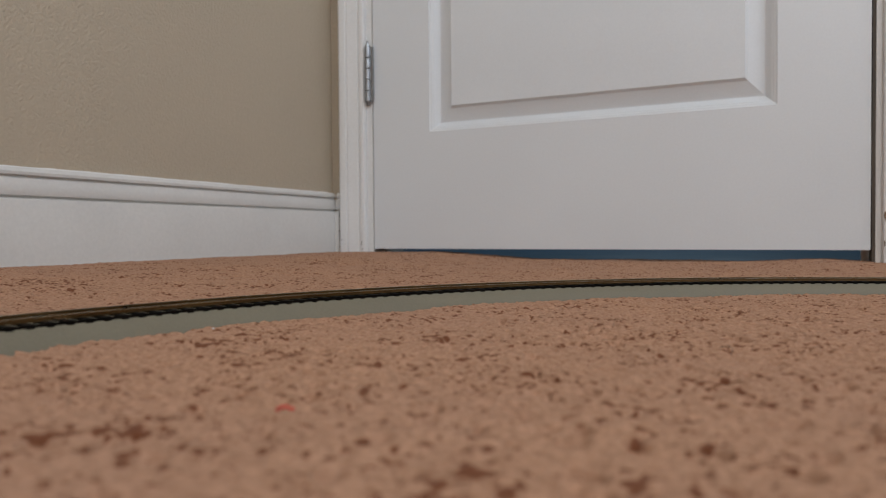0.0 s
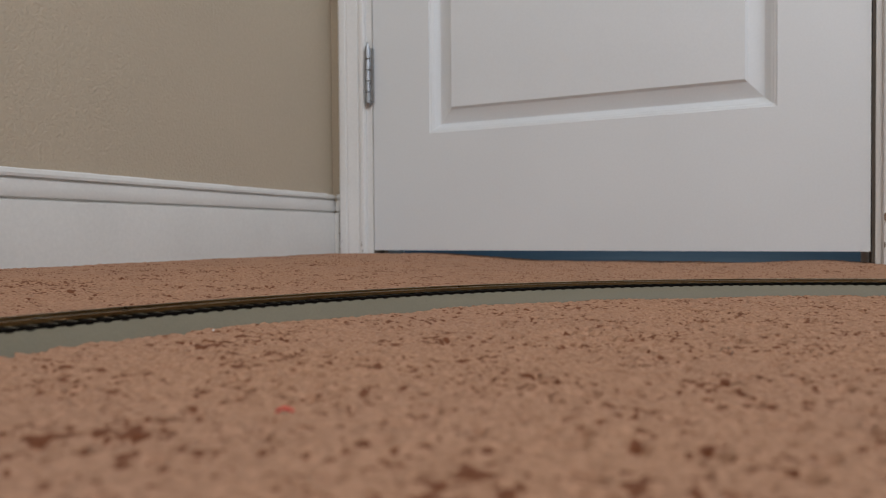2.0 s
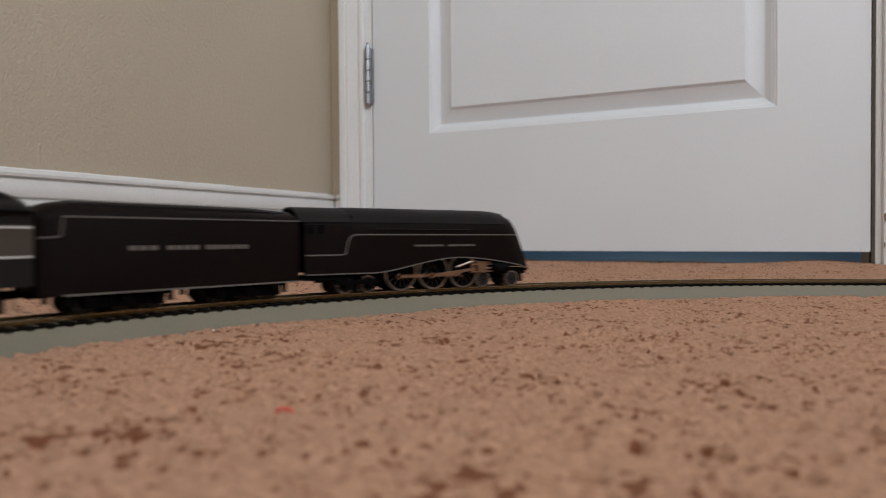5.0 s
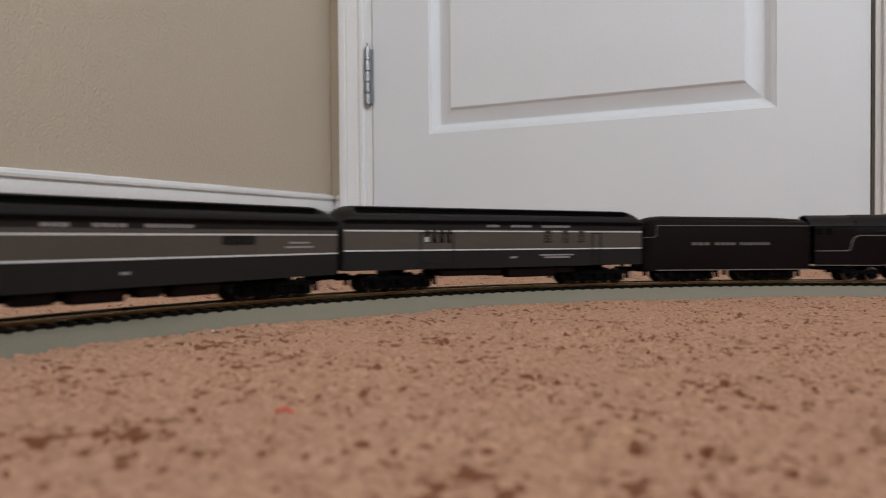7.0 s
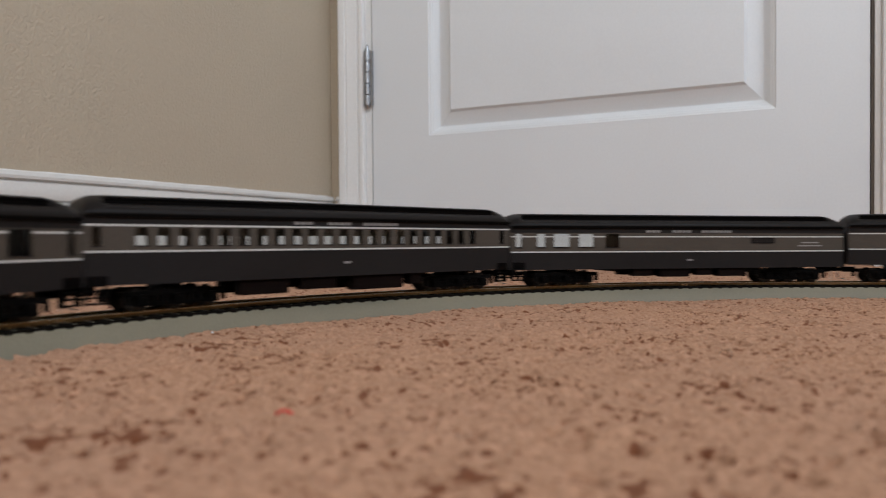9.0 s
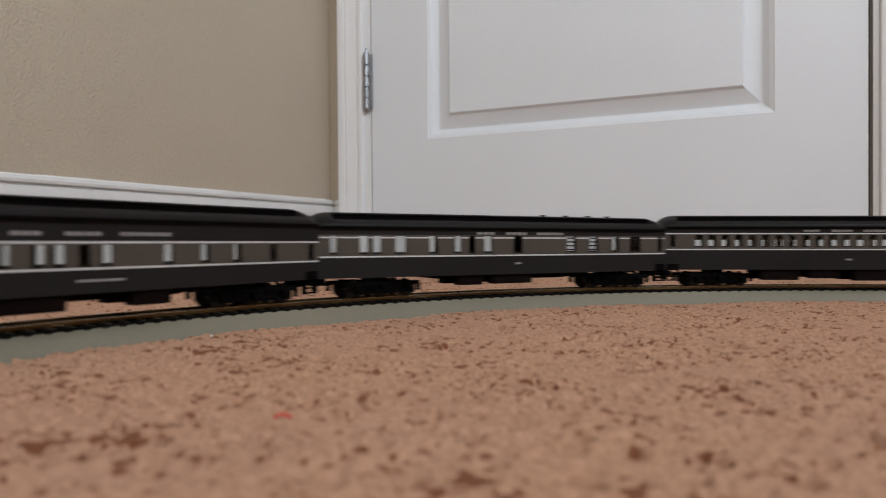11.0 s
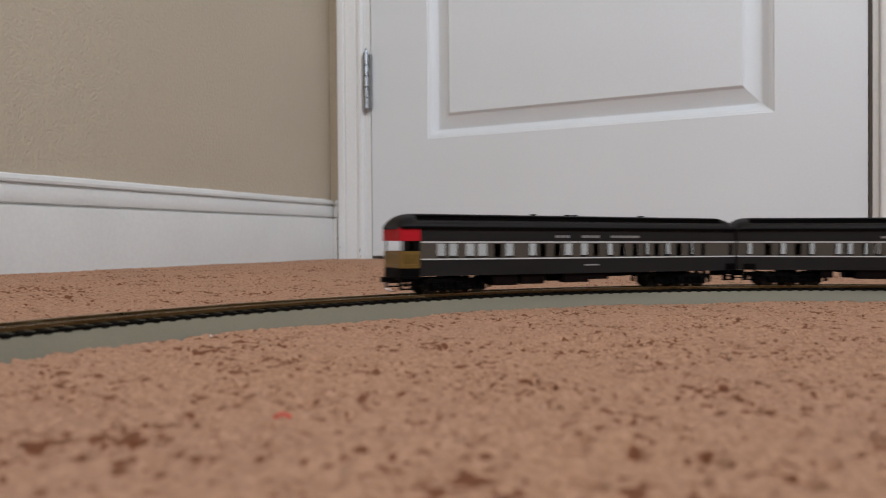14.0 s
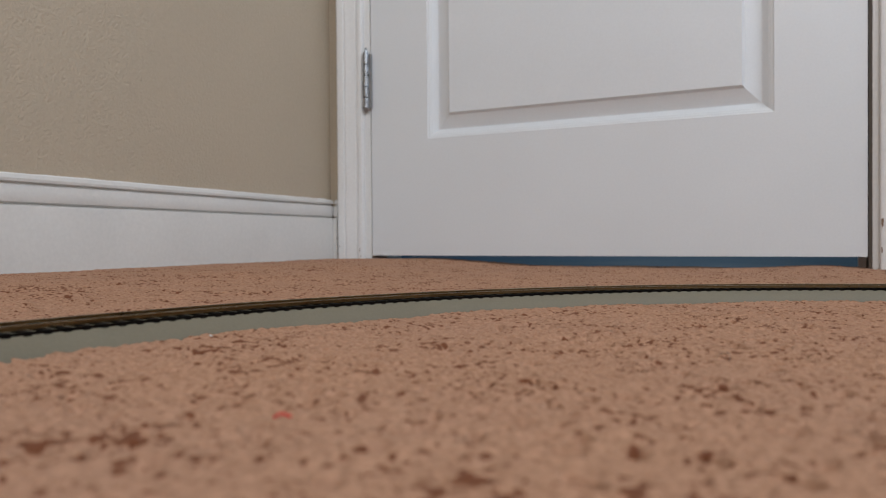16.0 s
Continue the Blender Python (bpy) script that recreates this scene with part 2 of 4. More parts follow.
# ---- baseboard ----
def baseboard(name, run, depth):
    """Moulded skirting; run gives the two ends, depth the way out of the wall."""
    prof = ((0, -0.02), (0.0120, -0.02), (0.0120, 0.0885), (0.0112, 0.0905), (0.0050, 0.0915), (0.0040, 0.0932), (0.0088, 0.0950),
            (0.0098, 0.0990), (0.0082, 0.1080), (0.0066, 0.1145), (0.0022, 0.1158), (0.0018, 0.1176), (0.0066, 0.1188),
            (0.0070, 0.1222), (0.0050, 0.1258), (0.0020, 0.1275), (0, 0.1278))
    a, b = Vector(run[0]), Vector(run[1])
    d = Vector(depth)
    bm = bmesh.new()
    loft(bm, [[c + d * q + Vector((0, 0, z)) for q, z in prof] for c in (a, b)], close=True)
    return solid(name, bm, M["baseboard"], "white moulded baseboard above the carpet", "baseboard", "structure")


baseboard("baseboard_west", ((XW, YS, 0), (XW, YN - 0.0005, 0)), (1, 0, 0))
baseboard("baseboard_north", ((DR + 0.09, YN, 0), (XE, YN, 0)), (0, -1, 0))
baseboard("baseboard_corner", ((XW + 0.0125, YN, 0), (DL - 0.0735, YN, 0)), (0, -1, 0))


# the painter's uneven caulk line along the top of the west skirting
bm = bmesh.new()
rows = []
for k in range(141):
    y = YS + 0.6 + (YN - 0.02 - YS - 0.6) * k / 140
    h = 0.1282 + 0.0016 * (0.5 + 0.5 * noise.noise((y * 22, 3.1, 0))) + 0.0008 * noise.noise((y * 90, 0.4, 0))
    rows.append([(XW - 0.0005, y, 0.1265), (XW + 0.0022, y, 0.1265), (XW + 0.0012, y, h - 0.0004), (XW - 0.0005, y, h)])
loft(bm, rows, close=True)
solid("trim_caulk", bm, M["trim"], "uneven white caulk line above the baseboard", "caulk", "structure")


# ---- door, frame, casing ----
def casing(name, x_in, side):
    """Upright moulded door casing."""
    prof = ((0, 0), (0, 0.0075), (0.0015, 0.0100), (0.0060, 0.0115), (0.0095, 0.0108), (0.0105, 0.0082), (0.0125, 0.0082), (0.0140, 0.0108),
            (0.0240, 0.0128), (0.0330, 0.0155), (0.0345, 0.0135), (0.0365, 0.0135), (0.0380, 0.0165), (0.0440, 0.0178), (0.0500, 0.0176),
            (0.0530, 0.0155), (0.0545, 0.0110), (0.0545, 0))
    bm = bmesh.new()
    loft(bm, [[(x_in + side * a, YN - d, z) for a, d in prof] for z in (-0.02, DT + 0.075)], close=True)
    return solid(name, bm, M["trim"], "white moulded door casing", "door casing", "structure")


hinge_casing = casing("trim_casing_hinge_side", DL - 0.0152, -1)
latch_casing = casing("trim_casing_latch_side", DR + 0.0136, 1)


def chip(parent, x, y, z, w, h, seed, colour):
    """A small ragged patch of knocked-off paint."""
    bm = bmesh.new()
    rim = []
    for k in range(11):
        a = k * math.tau / 11
        q = 0.7 + 0.5 * noise.noise((math.cos(a) * 1.7 + seed, math.sin(a) * 1.7, seed * 0.37))
        rim.append((x + w / 2 * q * math.cos(a), z + h / 2 * q * math.sin(a)))
    loft(bm, [[(px, y, pz) for px, pz in rim], [(px, y + 0.0009, pz) for px, pz in rim]], close=True)
    part("paint_chip", bm, M[colour], parent, "bare spot where paint has chipped off")


chip(latch_casing, DR + 0.0165, YN - 0.0112, 0.066, 0.0040, 0.0190, 1.0, "bare_wood")
chip(latch_casing, DR + 0.0160, YN - 0.0110, 0.028, 0.0030, 0.0110, 2.3, "bare_wood")
for dx, z, w, h, seed in ((0.0530, 0.052, 0.0022, 0.0060, 3.1), (0.0480, 0.036, 0.0026, 0.0040, 4.2), (0.0520, 0.022, 0.0020, 0.0055, 5.7),
                          (0.0070, 0.030, 0.0018, 0.0120, 6.4), (0.0050, 0.018, 0.0022, 0.0050, 7.9)):
    chip(hinge_casing, DL - 0.0152 - dx, YN - 0.0182 if dx > 0.04 else YN - 0.0119, z, w, h, seed, "scuff")
bm = bmesh.new()
box(bm, DL - 0.0150, DR + 0.0116, YN - 0.014, YN, DT + 0.016, DT + 0.075)
solid("trim_casing_head", bm, M["trim"], "white door head casing", "door casing", "structure")
bm = bmesh.new()
box(bm, DL - 0.0278, DL - 0.0024, YN + 0.0005, YN + 0.116, -0.02, DT + 0.0045)
box(bm, DL - 0.0024, DL + 0.008, YN + 0.040, YN + 0.052, -0.02, DT + 0.0045)
solid("trim_jamb_hinge_side", bm, M["trim"], "white painted door jamb", "door frame", "structure")
bm = bmesh.new()
box(bm, DR + 0.0058, DR + 0.0278, YN + 0.0005, YN + 0.116, -0.02, DT + 0.0045)
box(bm, DR - 0.008, DR + 0.0058, YN + 0.040, YN + 0.052, -0.02, DT + 0.0045)
solid("trim_jamb_latch_side", bm, M["trim"], "white painted door jamb", "door frame", "structure")
bm = bmesh.new()
box(bm, DL - 0.0278, DR + 0.0278, YN + 0.0005, YN + 0.116, DT + 0.005, DT + 0.0245)
solid("trim_jamb_head", bm, M["trim"], "white painted door head jamb", "door frame", "structure")
bm = bmesh.new()
box(bm, DR + 0.0018, DR + 0.0056, YN + 0.0035, YN + 0.038, 0.0, DT - 0.01)
solid("trim_weatherstrip", bm, M["dark_strip"], "dark brown weatherstrip in the door gap", "weatherstrip", "structure")


def panel_ring(bm, x0, x1, z0, z1):
    """A moulded, raised panel sunk in the door's face."""
    prof = ((0, 0), (0.0010, 0.0020), (0.0045, 0.0030), (0.0060, 0.0046), (0.0075, 0.0050), (0.0155, 0.0145), (0.0165, 0.0152), (0.0178, 0.0152),
            (0.0390, 0.0066), (0.0400, 0.0064), (0.0440, 0.0010))
    rows = []
    for a, d in prof:
        rows.append([(x0 + a, YN + d, z0 + a), (x1 - a, YN + d, z0 + a), (x1 - a, YN + d, z1 - a), (x0 + a, YN + d, z1 - a)])
    vs = [[bm.verts.new(p) for p in r] for r in rows]
    for a, b in zip(vs, vs[1:]):
        for k in range(4):
            j = (k + 1) % 4
            bm.faces.new((a[k], a[j], b[j], b[k]))
    bm.faces.new(vs[-1])


door = tagged(new("door_1"), "closed white moulded panel door above the carpet", "door", kind="structure")
door.location = (DL, YN, DB)
inv = Matrix.Translation((-DL, -YN, -DB))
PX0, PX1 = DL + 0.1191, DR - 0.1191
bm = bmesh.new()
zs = (DB, 0.2334, 0.865, 1.04, 1.915, DT)
for x0, x1, z0, z1 in ((DL, PX0, DB, DT), (PX1, DR, DB, DT), (PX0, PX1, zs[0], zs[1]), (PX0, PX1, zs[2], zs[3]), (PX0, PX1, zs[4], zs[5])):
    box(bm, x0, x1, YN, YN + 0.035, z0, z1)
bmesh.ops.remove_doubles(bm, verts=bm.verts, dist=1e-6)
bm.transform(inv)
part("leaf", bm, M["door"], door)
for z0, z1 in ((zs[1], zs[2]), (zs[3], zs[4])):
    bm = bmesh.new()
    panel_ring(bm, PX0, PX1, z0, z1)
    bm.transform(inv)
    me = mesh_of("panel", bm, M["door"], 12)
    part("panel", me, M["door"], door)
    bm = bmesh.new()
    box(bm, PX0 - 0.002, PX1 + 0.002, YN + 0.0180, YN + 0.030, z0 - 0.002, z1 + 0.002)
    bm.transform(inv)
    part("panel_back", bm, M["door"], door)

hinge = tagged(new("hinge"), "worn grey steel butt hinge on the white door jamb", "hinge")
hinge.location = (DL - 0.0072, YN - 0.0072, 0.297)
for k in range(5):
    bm = bmesh.new()
    tube(bm, (0, 0, 0.0208 * k + 0.0004), (0, 0, 0.0208 * k + 0.0202), 0.0062, 16)
    soften(bm, 0.0005, 1)
    part("knuckle", bm, M["steel"], hinge)
bm = bmesh.new()
tube(bm, (0, 0, 0.104), (0, 0, 0.1075), 0.0050, 14, 0.0045)
tube(bm, (0, 0, 0.1075), (0, 0, 0.1125), 0.0022, 10, 0.0020)
tube(bm, (0, 0, 0.1125), (0, 0, 0.1155), 0.0027, 10, 0.0012)
part("pin", bm, M["steel"], hinge, "steel hinge pin with a small finial")
bm = bmesh.new()
tube(bm, (0, 0, -0.005), (0, 0, 0.000), 0.0030, 12, 0.0052)
part("pin_tip", bm, M["steel"], hinge)
bm = bmesh.new()
box(bm, 0.0045, 0.0105, -0.0005, 0.0048, 0.001, 0.103)
part("leaf", bm, M["steel"], hinge)

# ---- track ----
CX, CY, RT = 0.2685, 0.1297, 0.5588
GX, GY, GZ = -0.00627, -0.00462, 0.00121
# the carpet and the track on it slope gently
SLOPE = Matrix.Translation((0, 0, GZ)) @ Vector((0, 0, 1)).rotation_difference(Vector((-GX, -GY, 1))).to_matrix().to_4x4()
RAIL = 0.0116
JOINT = 6.8
SECTIONS, STEP = 16, math.tau / 16


def arc_loft(bm, prof, a0, a1, n, caps=True):
    """A profile of (offset across, height) swept along the curve; the origin lies on the curve's middle."""
    rows = []
    for k in range(n + 1):
        a = a0 + (a1 - a0) * k / n
        rows.append([((RT + o) * math.cos(a) - RT, (RT + o) * math.sin(a), z) for o, z in prof])
    loft(bm, rows, close=True, caps=caps)


def track_section():
    root = tagged(new("track_section"), "curved black-tied rails on grey-green plastic roadbed, lying on carpet", "model track", "sections of the track loop")
    h = STEP / 2 - 0.00006
    bm = bmesh.new()
    arc_loft(bm, ((-0.0238, -0.006), (-0.0225, 0.0004), (-0.0158, 0.0084), (-0.0150, 0.0090), (0.0150, 0.0090), (0.0158, 0.0084),
                  (0.0225, 0.0004), (0.0238, -0.006)), -h, h, 14)
    part("roadbed", bm, M["roadbed"], root, "grey-green moulded plastic roadbed")
    for o in (-0.0157, 0.0157):
        bm = bmesh.new()
        arc_loft(bm, ((o - 0.0003, 0.0077), (o - 0.0003, 0.0095), (o + 0.0003, 0.0095), (o + 0.0003, 0.0077)), -h, h, 14)
        part("tie_web", bm, M["tie"], root, "black plastic web between the tie ends")
    bm = bmesh.new()
    box(bm, -0.0164, 0.0164, -0.0019, 0.0019, 0.0070, 0.0098)
    soften(bm, 0.0007, 2)
    tie = mesh_of("tie", bm, M["tie"])
    count = 26
    for k in range(count):
        a = -h + (k + 0.5) * 2 * h / count
        part("tie", tie, M["tie"], root, at=pose(RT * math.cos(a) - RT, RT * math.sin(a), 0, 0, 0, math.degrees(a)))
    for o in (-0.0085, 0.0085):
        bm = bmesh.new()
        arc_loft(bm, ((o - 0.0011, 0.0097), (o - 0.0011, 0.0101), (o - 0.0003, 0.0104), (o - 0.0003, 0.0111), (o - 0.0005, 0.0112),
                      (o - 0.0005, RAIL), (o + 0.0005, RAIL), (o + 0.0005, 0.0112), (o + 0.0003, 0.0111), (o + 0.0003, 0.0104),
                      (o + 0.0011, 0.0101), (o + 0.0011, 0.0097)), -h, h, 16)
        rail = part("rail", bm, M["rail"], root, "brass-tinted steel rail")
        bm = bmesh.new()
        arc_loft(bm, ((o - 0.00052, RAIL - 0.0003), (o - 0.00045, RAIL + 0.00006), (o + 0.00045, RAIL + 0.00006), (o + 0.00052, RAIL - 0.0003)), -h, h, 16)
        part("rail_head", bm, M["rail_head"], rail, "worn bright rail head")
        bm = bmesh.new()
        arc_loft(bm, ((o - 0.0014, 0.0099), (o - 0.0014, 0.0106), (o + 0.0014, 0.0106), (o + 0.0014, 0.0099)), h - 0.011, h, 2)
        part("rail_joiner", bm, M["rail_head"], rail, "bright metal rail joiner")
    return root


def track_pose(k):
    a = math.pi - radians(JOINT) - STEP / 2 - k * STEP
    return SLOPE @ pose(CX + RT * math.cos(a), CY + RT * math.sin(a), 0, 0, 0, math.degrees(a))


first_section = track_section()
first_section.matrix_basis = track_pose(0)
for k in range(1, SECTIONS):
    copy_thing(first_section, track_pose(k))

# ---- rolling stock ----
SIDE = 0.0168


def mm(*v):
    return [a / 1000 for a in v]


def yaw_at(u, base):
    """Where the rails lie for a point u ahead of the middle of a chord whose ends stand base off it: sideways offset and turn."""
    return -(u * u - base * base) / (2 * RT), -math.degrees(u / RT)


def wheel_mesh(r):
    bm = bmesh.new()
    for s in (-1, 1):
        tube(bm, (0, s * 0.0072, 0), (0, s * 0.0098, 0), r, 20)
        tube(bm, (0, s * 0.0066, 0), (0, s * 0.0072, 0), r + 0.0007, 20)
        tube(bm, (0, s * 0.0098, 0), (0, s * 0.0101, 0), r * 0.72, 16)
        for k in range(4):
            a = k * math.pi / 2
            box(bm, r * 0.4 * math.cos(a) - 0.0006, r * 0.4 * math.cos(a) + 0.0006, s * 0.0102 - 0.0002, s * 0.0102 + 0.0002,
                r * 0.4 * math.sin(a) - 0.0006, r * 0.4 * math.sin(a) + 0.0006)
    tube(bm, (0, -0.0125, 0), (0, 0.0125, 0), 0.0010, 8)
    return mesh_of("wheelset", bm, M["wheel"])


WHEEL_R = 0.0052
WHEELSET = wheel_mesh(WHEEL_R)
SPINNING = []


def truck(parent, u, base, wheels=3, pitch=0.0185, name="truck"):
    """A bogie under a car: frame, side frames, springs and wheelsets that turn."""
    off, turn = yaw_at(u, base)
    half = pitch * (wheels - 1) / 2
    bm = bmesh.new()
    box(bm, -half - 0.004, half + 0.004, -0.0060, 0.0060, 0.0060, 0.0086)
    tube(bm, (0, 0, 0.0080), (0, 0, 0.0098), 0.0036, 14)
    root = part(name, bm, M["under"], parent, "black six-wheel truck" if wheels == 3 else "", pose(u, off, 0, 0, 0, turn))
    for s in (-1, 1):
        bm = bmesh.new()
        y0, y1 = sorted((s * 0.0115, s * 0.0134))
        box(bm, -half - 0.0075, half + 0.0075, y0, y1, 0.0072, 0.0098)
        box(bm, -half + 0.003, half - 0.003, y0, y1, 0.0028, 0.0042)
        for k in range(wheels):
            x = -half + k * pitch
            box(bm, x - 0.0026, x + 0.0026, s * 0.0126 - 0.0022, s * 0.0126 + 0.0022, 0.0026, 0.0080)
            tube(bm, (x, s * 0.0140, 0.0052), (x, s * 0.0156, 0.0052), 0.0018, 10)
        for k in range(wheels - 1):
            x = -half + (k + 0.5) * pitch
            for q in (-0.0022, 0.0022):
                tube(bm, (x + q, s * 0.0132, 0.0036), (x + q, s * 0.0132, 0.0078), 0.0013, 8)
            box(bm, x - 0.0048, x + 0.0048, s * 0.0126 - 0.0012, s * 0.0126 + 0.0012, 0.0078, 0.0102)
        for e in (-1, 1):
            box(bm, e * (half + 0.0068) - 0.0011, e * (half + 0.0068) + 0.0011, y0, y1, 0.0036, 0.0084)
        part("side_frame", bm, M["under"], root)
    for k in range(wheels):
        w = part("wheelset", WHEELSET, M["wheel"], root, at=pose(-half + k * pitch, 0, WHEEL_R))
        SPINNING.append((w, -half + k * pitch, 0.0, WHEEL_R, WHEEL_R, radians(40 * k)))
    return root


def coupler(parent, x, way):
    """Knuckle coupler, with its bent trip pin, on a car's end."""
    bm = bmesh.new()
    box(bm, x - 0.009 * way if way > 0 else x, x if way > 0 else x + 0.009, -0.003, 0.003, 0.0075, 0.0115)
    x0, x1 = sorted((x, x + way * 0.0052))
    box(bm, x0, x1, -0.0016, 0.0016, 0.0082, 0.0108)
    tube(bm, (x + way * 0.0052, 0.0010, 0.0078), (x + way * 0.0052, 0.0010, 0.0112), 0.0022, 10)
    c = part("coupler", bm, M["under"], parent)
    bm = bmesh.new()
    pts = [(x + way * 0.0035, 0, 0.008), (x + way * 0.0035, -0.0003, 0.0040), (x + way * 0.0020, -0.0018, 0.0022), (x - way * 0.0010, -0.0045, 0.0018)]
    for a, b in zip(pts, pts[1:]):
        tube(bm, a, b, 0.00032, 6)
    part("trip_pin", bm, M["steel"], c, "bent steel trip pin")


def band_wall(bm, x0, x1, y0, y1, z0, z1, holes, h0, h1):
    """A strip of wall with openings from h0 to h1; holes are (middle, width)."""
    if h0 > z0:
        box(bm, x0, x1, y0, y1, z0, h0)
    if z1 > h1:
        box(bm, x0, x1, y0, y1, h1, z1)
    x = x0
    for c, w in sorted(holes):
        if c - w / 2 > x:
            box(bm, x, c - w / 2, y0, y1, h0, h1)
        x = c + w / 2
    if x < x1:
        box(bm, x, x1, y0, y1, h0, h1)


def roof_mesh(x0, x1, end0, end1, eave):
    """Roof whose raised middle is notched along its sides and runs into smooth hoods that bow down at both ends."""
    low = [(-16.9, -0.4), (-17.8, 0.1), (-17.9, 1.2), (-17.4, 2.8), (-16.0, 4.2)]
    notched = low + [(-13.0, 5.2), (-9.2, 5.7), (-9.0, 5.9), (-9.0, 8.2), (-9.7, 8.4), (-9.5, 8.9), (-6.5, 9.5), (0.0, 9.8)]
    arched = low + [(-14.2, 5.9), (-12.6, 6.9), (-11.6, 7.4), (-10.4, 7.9), (-9.6, 8.2), (-8.4, 8.6), (-6.0, 9.3), (0.0, 9.8)]
    steps = 7
    stations = [(x0 + end0 * (1 - math.cos(i / steps * math.pi / 2)), math.sin(i / steps * math.pi / 2), arched) for i in range(steps + 1)]
    stations += [(x0 + end0 + 0.0012, 1, notched), (x1 - end1 - 0.0012, 1, notched)]
    stations += [(x1 - end1 * (1 - math.cos(i / steps * math.pi / 2)), math.sin(i / steps * math.pi / 2), arched) for i in range(steps, -1, -1)]
    rows = []
    for x, k, half in stations:
        rows.append([(x, y / 1000 * (0.94 + 0.06 * k), eave + (z * (0.32 + 0.68 * k) if z > 0.2 else z) / 1000)
                     for y, z in half + [(-y, z) for y, z in half[-2::-1]]])
    bm = bmesh.new()
    loft(bm, rows, close=True)
    return bm


def letters(parent, spec, z, h, material, y):
    """Side lettering as plain upright bars, one a letter."""
    for (a, b), count in zip(spec, (3, 4, 7)):
        pitch = (b - a) / count
        bars(parent, [(a + pitch * (k + 0.10), a + pitch * (k + 0.86)) for k in range(count)], z, h, material, y)


def bars(parent, spec, z, h, material, y, name="lettering"):
    for a, b in spec:
        bm = bmesh.new()
        box(bm, a / 1000, b / 1000, -y - 0.00012, -y + 0.0002, z - h / 2, z + h / 2)
        part(name, bm, material, parent)


PANES = {}


def pane(parent, c, w, z0, z1, y):
    key = (round(w, 5), round(z1 - z0, 5))
    if key not in PANES:
        bm = bmesh.new()
        box(bm, -w / 2, w / 2, -0.0001, 0.0001, 0, z1 - z0)
        PANES[key] = mesh_of("window_pane", bm, M["glass"])
    part("window_pane", PANES[key], M["glass"], parent, at=pose(c, y, z0))


def passenger_car(name, label, category, half, pivot, windows, words, number, name_bar=None, win_z=(28.0, 36.8), far=None,
                  vestibules=(), x_rear=None, doors=(), boxes=(), vents=(), far_z=None, lines=(24.7, 37.9), grilles=(), roof_ends=(10, 10), rear_coupler=True,
                  heights=(12.2, 42.6), word_z=37.4, number_z=18.2, bar_colour="skirt"):
    """A heavyweight car: three-band sides with open windows, clerestory roof, vestibules, underframe, trucks."""
    car = tagged(new(name), label, category, "cars of the model train")
    x0, x1 = (-half if x_rear is None else x_rear) / 1000, half / 1000
    w0, w1 = win_z[0] / 1000, win_z[1] / 1000
    Z_LOW, Z_HIGH = mm(*lines)
    Z_SKIRT, Z_EAVE = mm(*heights)
    top = max(Z_HIGH, w1 + 0.0004)
    near = [(c / 1000, w / 1000) for c, w in windows]
    other = near if far is None else [(c / 1000, w / 1000) for c, w in far]
    for s, holes in ((-1, near), (1, other)):
        y0, y1 = sorted((s * SIDE, s * (SIDE - 0.0009)))
        z0, z1 = (w0, w1) if s < 0 or far_z is None else (far_z[0] / 1000, far_z[1] / 1000)
        bm = bmesh.new()
        box(bm, x0, x1, y0, y1, Z_SKIRT, Z_LOW)
        part("lower_side", bm, M["skirt"], car, "dark grey lower side")
        bm = bmesh.new()
        band_wall(bm, x0, x1, y0, y1, Z_LOW, top, holes, z0, z1)
        part("window_band", bm, M["band"], car, "brownish grey window band")
        bm = bmesh.new()
        box(bm, x0, x1, y0, y1, top, Z_EAVE)
        part("letterboard", bm, M["skirt"], car, "dark grey letterboard")
        for z in (Z_LOW, Z_HIGH):
            bm = bmesh.new()
            a, b = sorted((s * (SIDE - 0.0002), s * (SIDE + 0.00012)))
            if z0 < z < z1:
                band_wall(bm, x0 + 0.0004, x1 - 0.0004, a, b, z - 0.00042, z + 0.00042, holes, z - 0.00042, z + 0.00042)
            else:
                box(bm, x0 + 0.0004, x1 - 0.0004, a, b, z - 0.00042, z + 0.00042)
            part("stripe", bm, M["stripe"], car, "pale grey stripe")
    for c, w in near:
        pane(car, c, w, w0, w1, -SIDE + 0.0006)
        bm = bmesh.new()
        box(bm, c - w / 2 - 0.0003, c + w / 2 + 0.0003, -SIDE - 0.00035, -SIDE + 0.0002, w0 - 0.0005, w0)
        part("window_sill", bm, M["skirt"], car)
    for x, way in ((x0, -1), (x1, 1)):
        if way < 0 and x_rear is not None:
            continue
        bm = bmesh.new()
        a, b = sorted((x, x - way * 0.0009))
        box(bm, a, b, -SIDE + 0.0009, -0.0042, Z_SKIRT, Z_EAVE)
        box(bm, a, b, 0.0042, SIDE - 0.0009, Z_SKIRT, Z_EAVE)
        box(bm, a, b, -0.0042, 0.0042, 0.0335, Z_EAVE)
        part("end_wall", bm, M["skirt"], car)
        bm = bmesh.new()
        a, b = sorted((x, x + way * 0.0026))
        for q in (-1, 1):
            p, r = sorted((q * 0.0048, q * 0.0068))
            box(bm, a, b, p, r, 0.0110, 0.0370)
        box(bm, a, b, -0.0068, 0.0068, 0.0370, 0.0385)
        part("diaphragm", bm, M["under"], car, "black end diaphragm")
        coupler(car, x, way)
    if x_rear is not None and rear_coupler:
        coupler(car, x_rear / 1000 - 0.0135, -1)
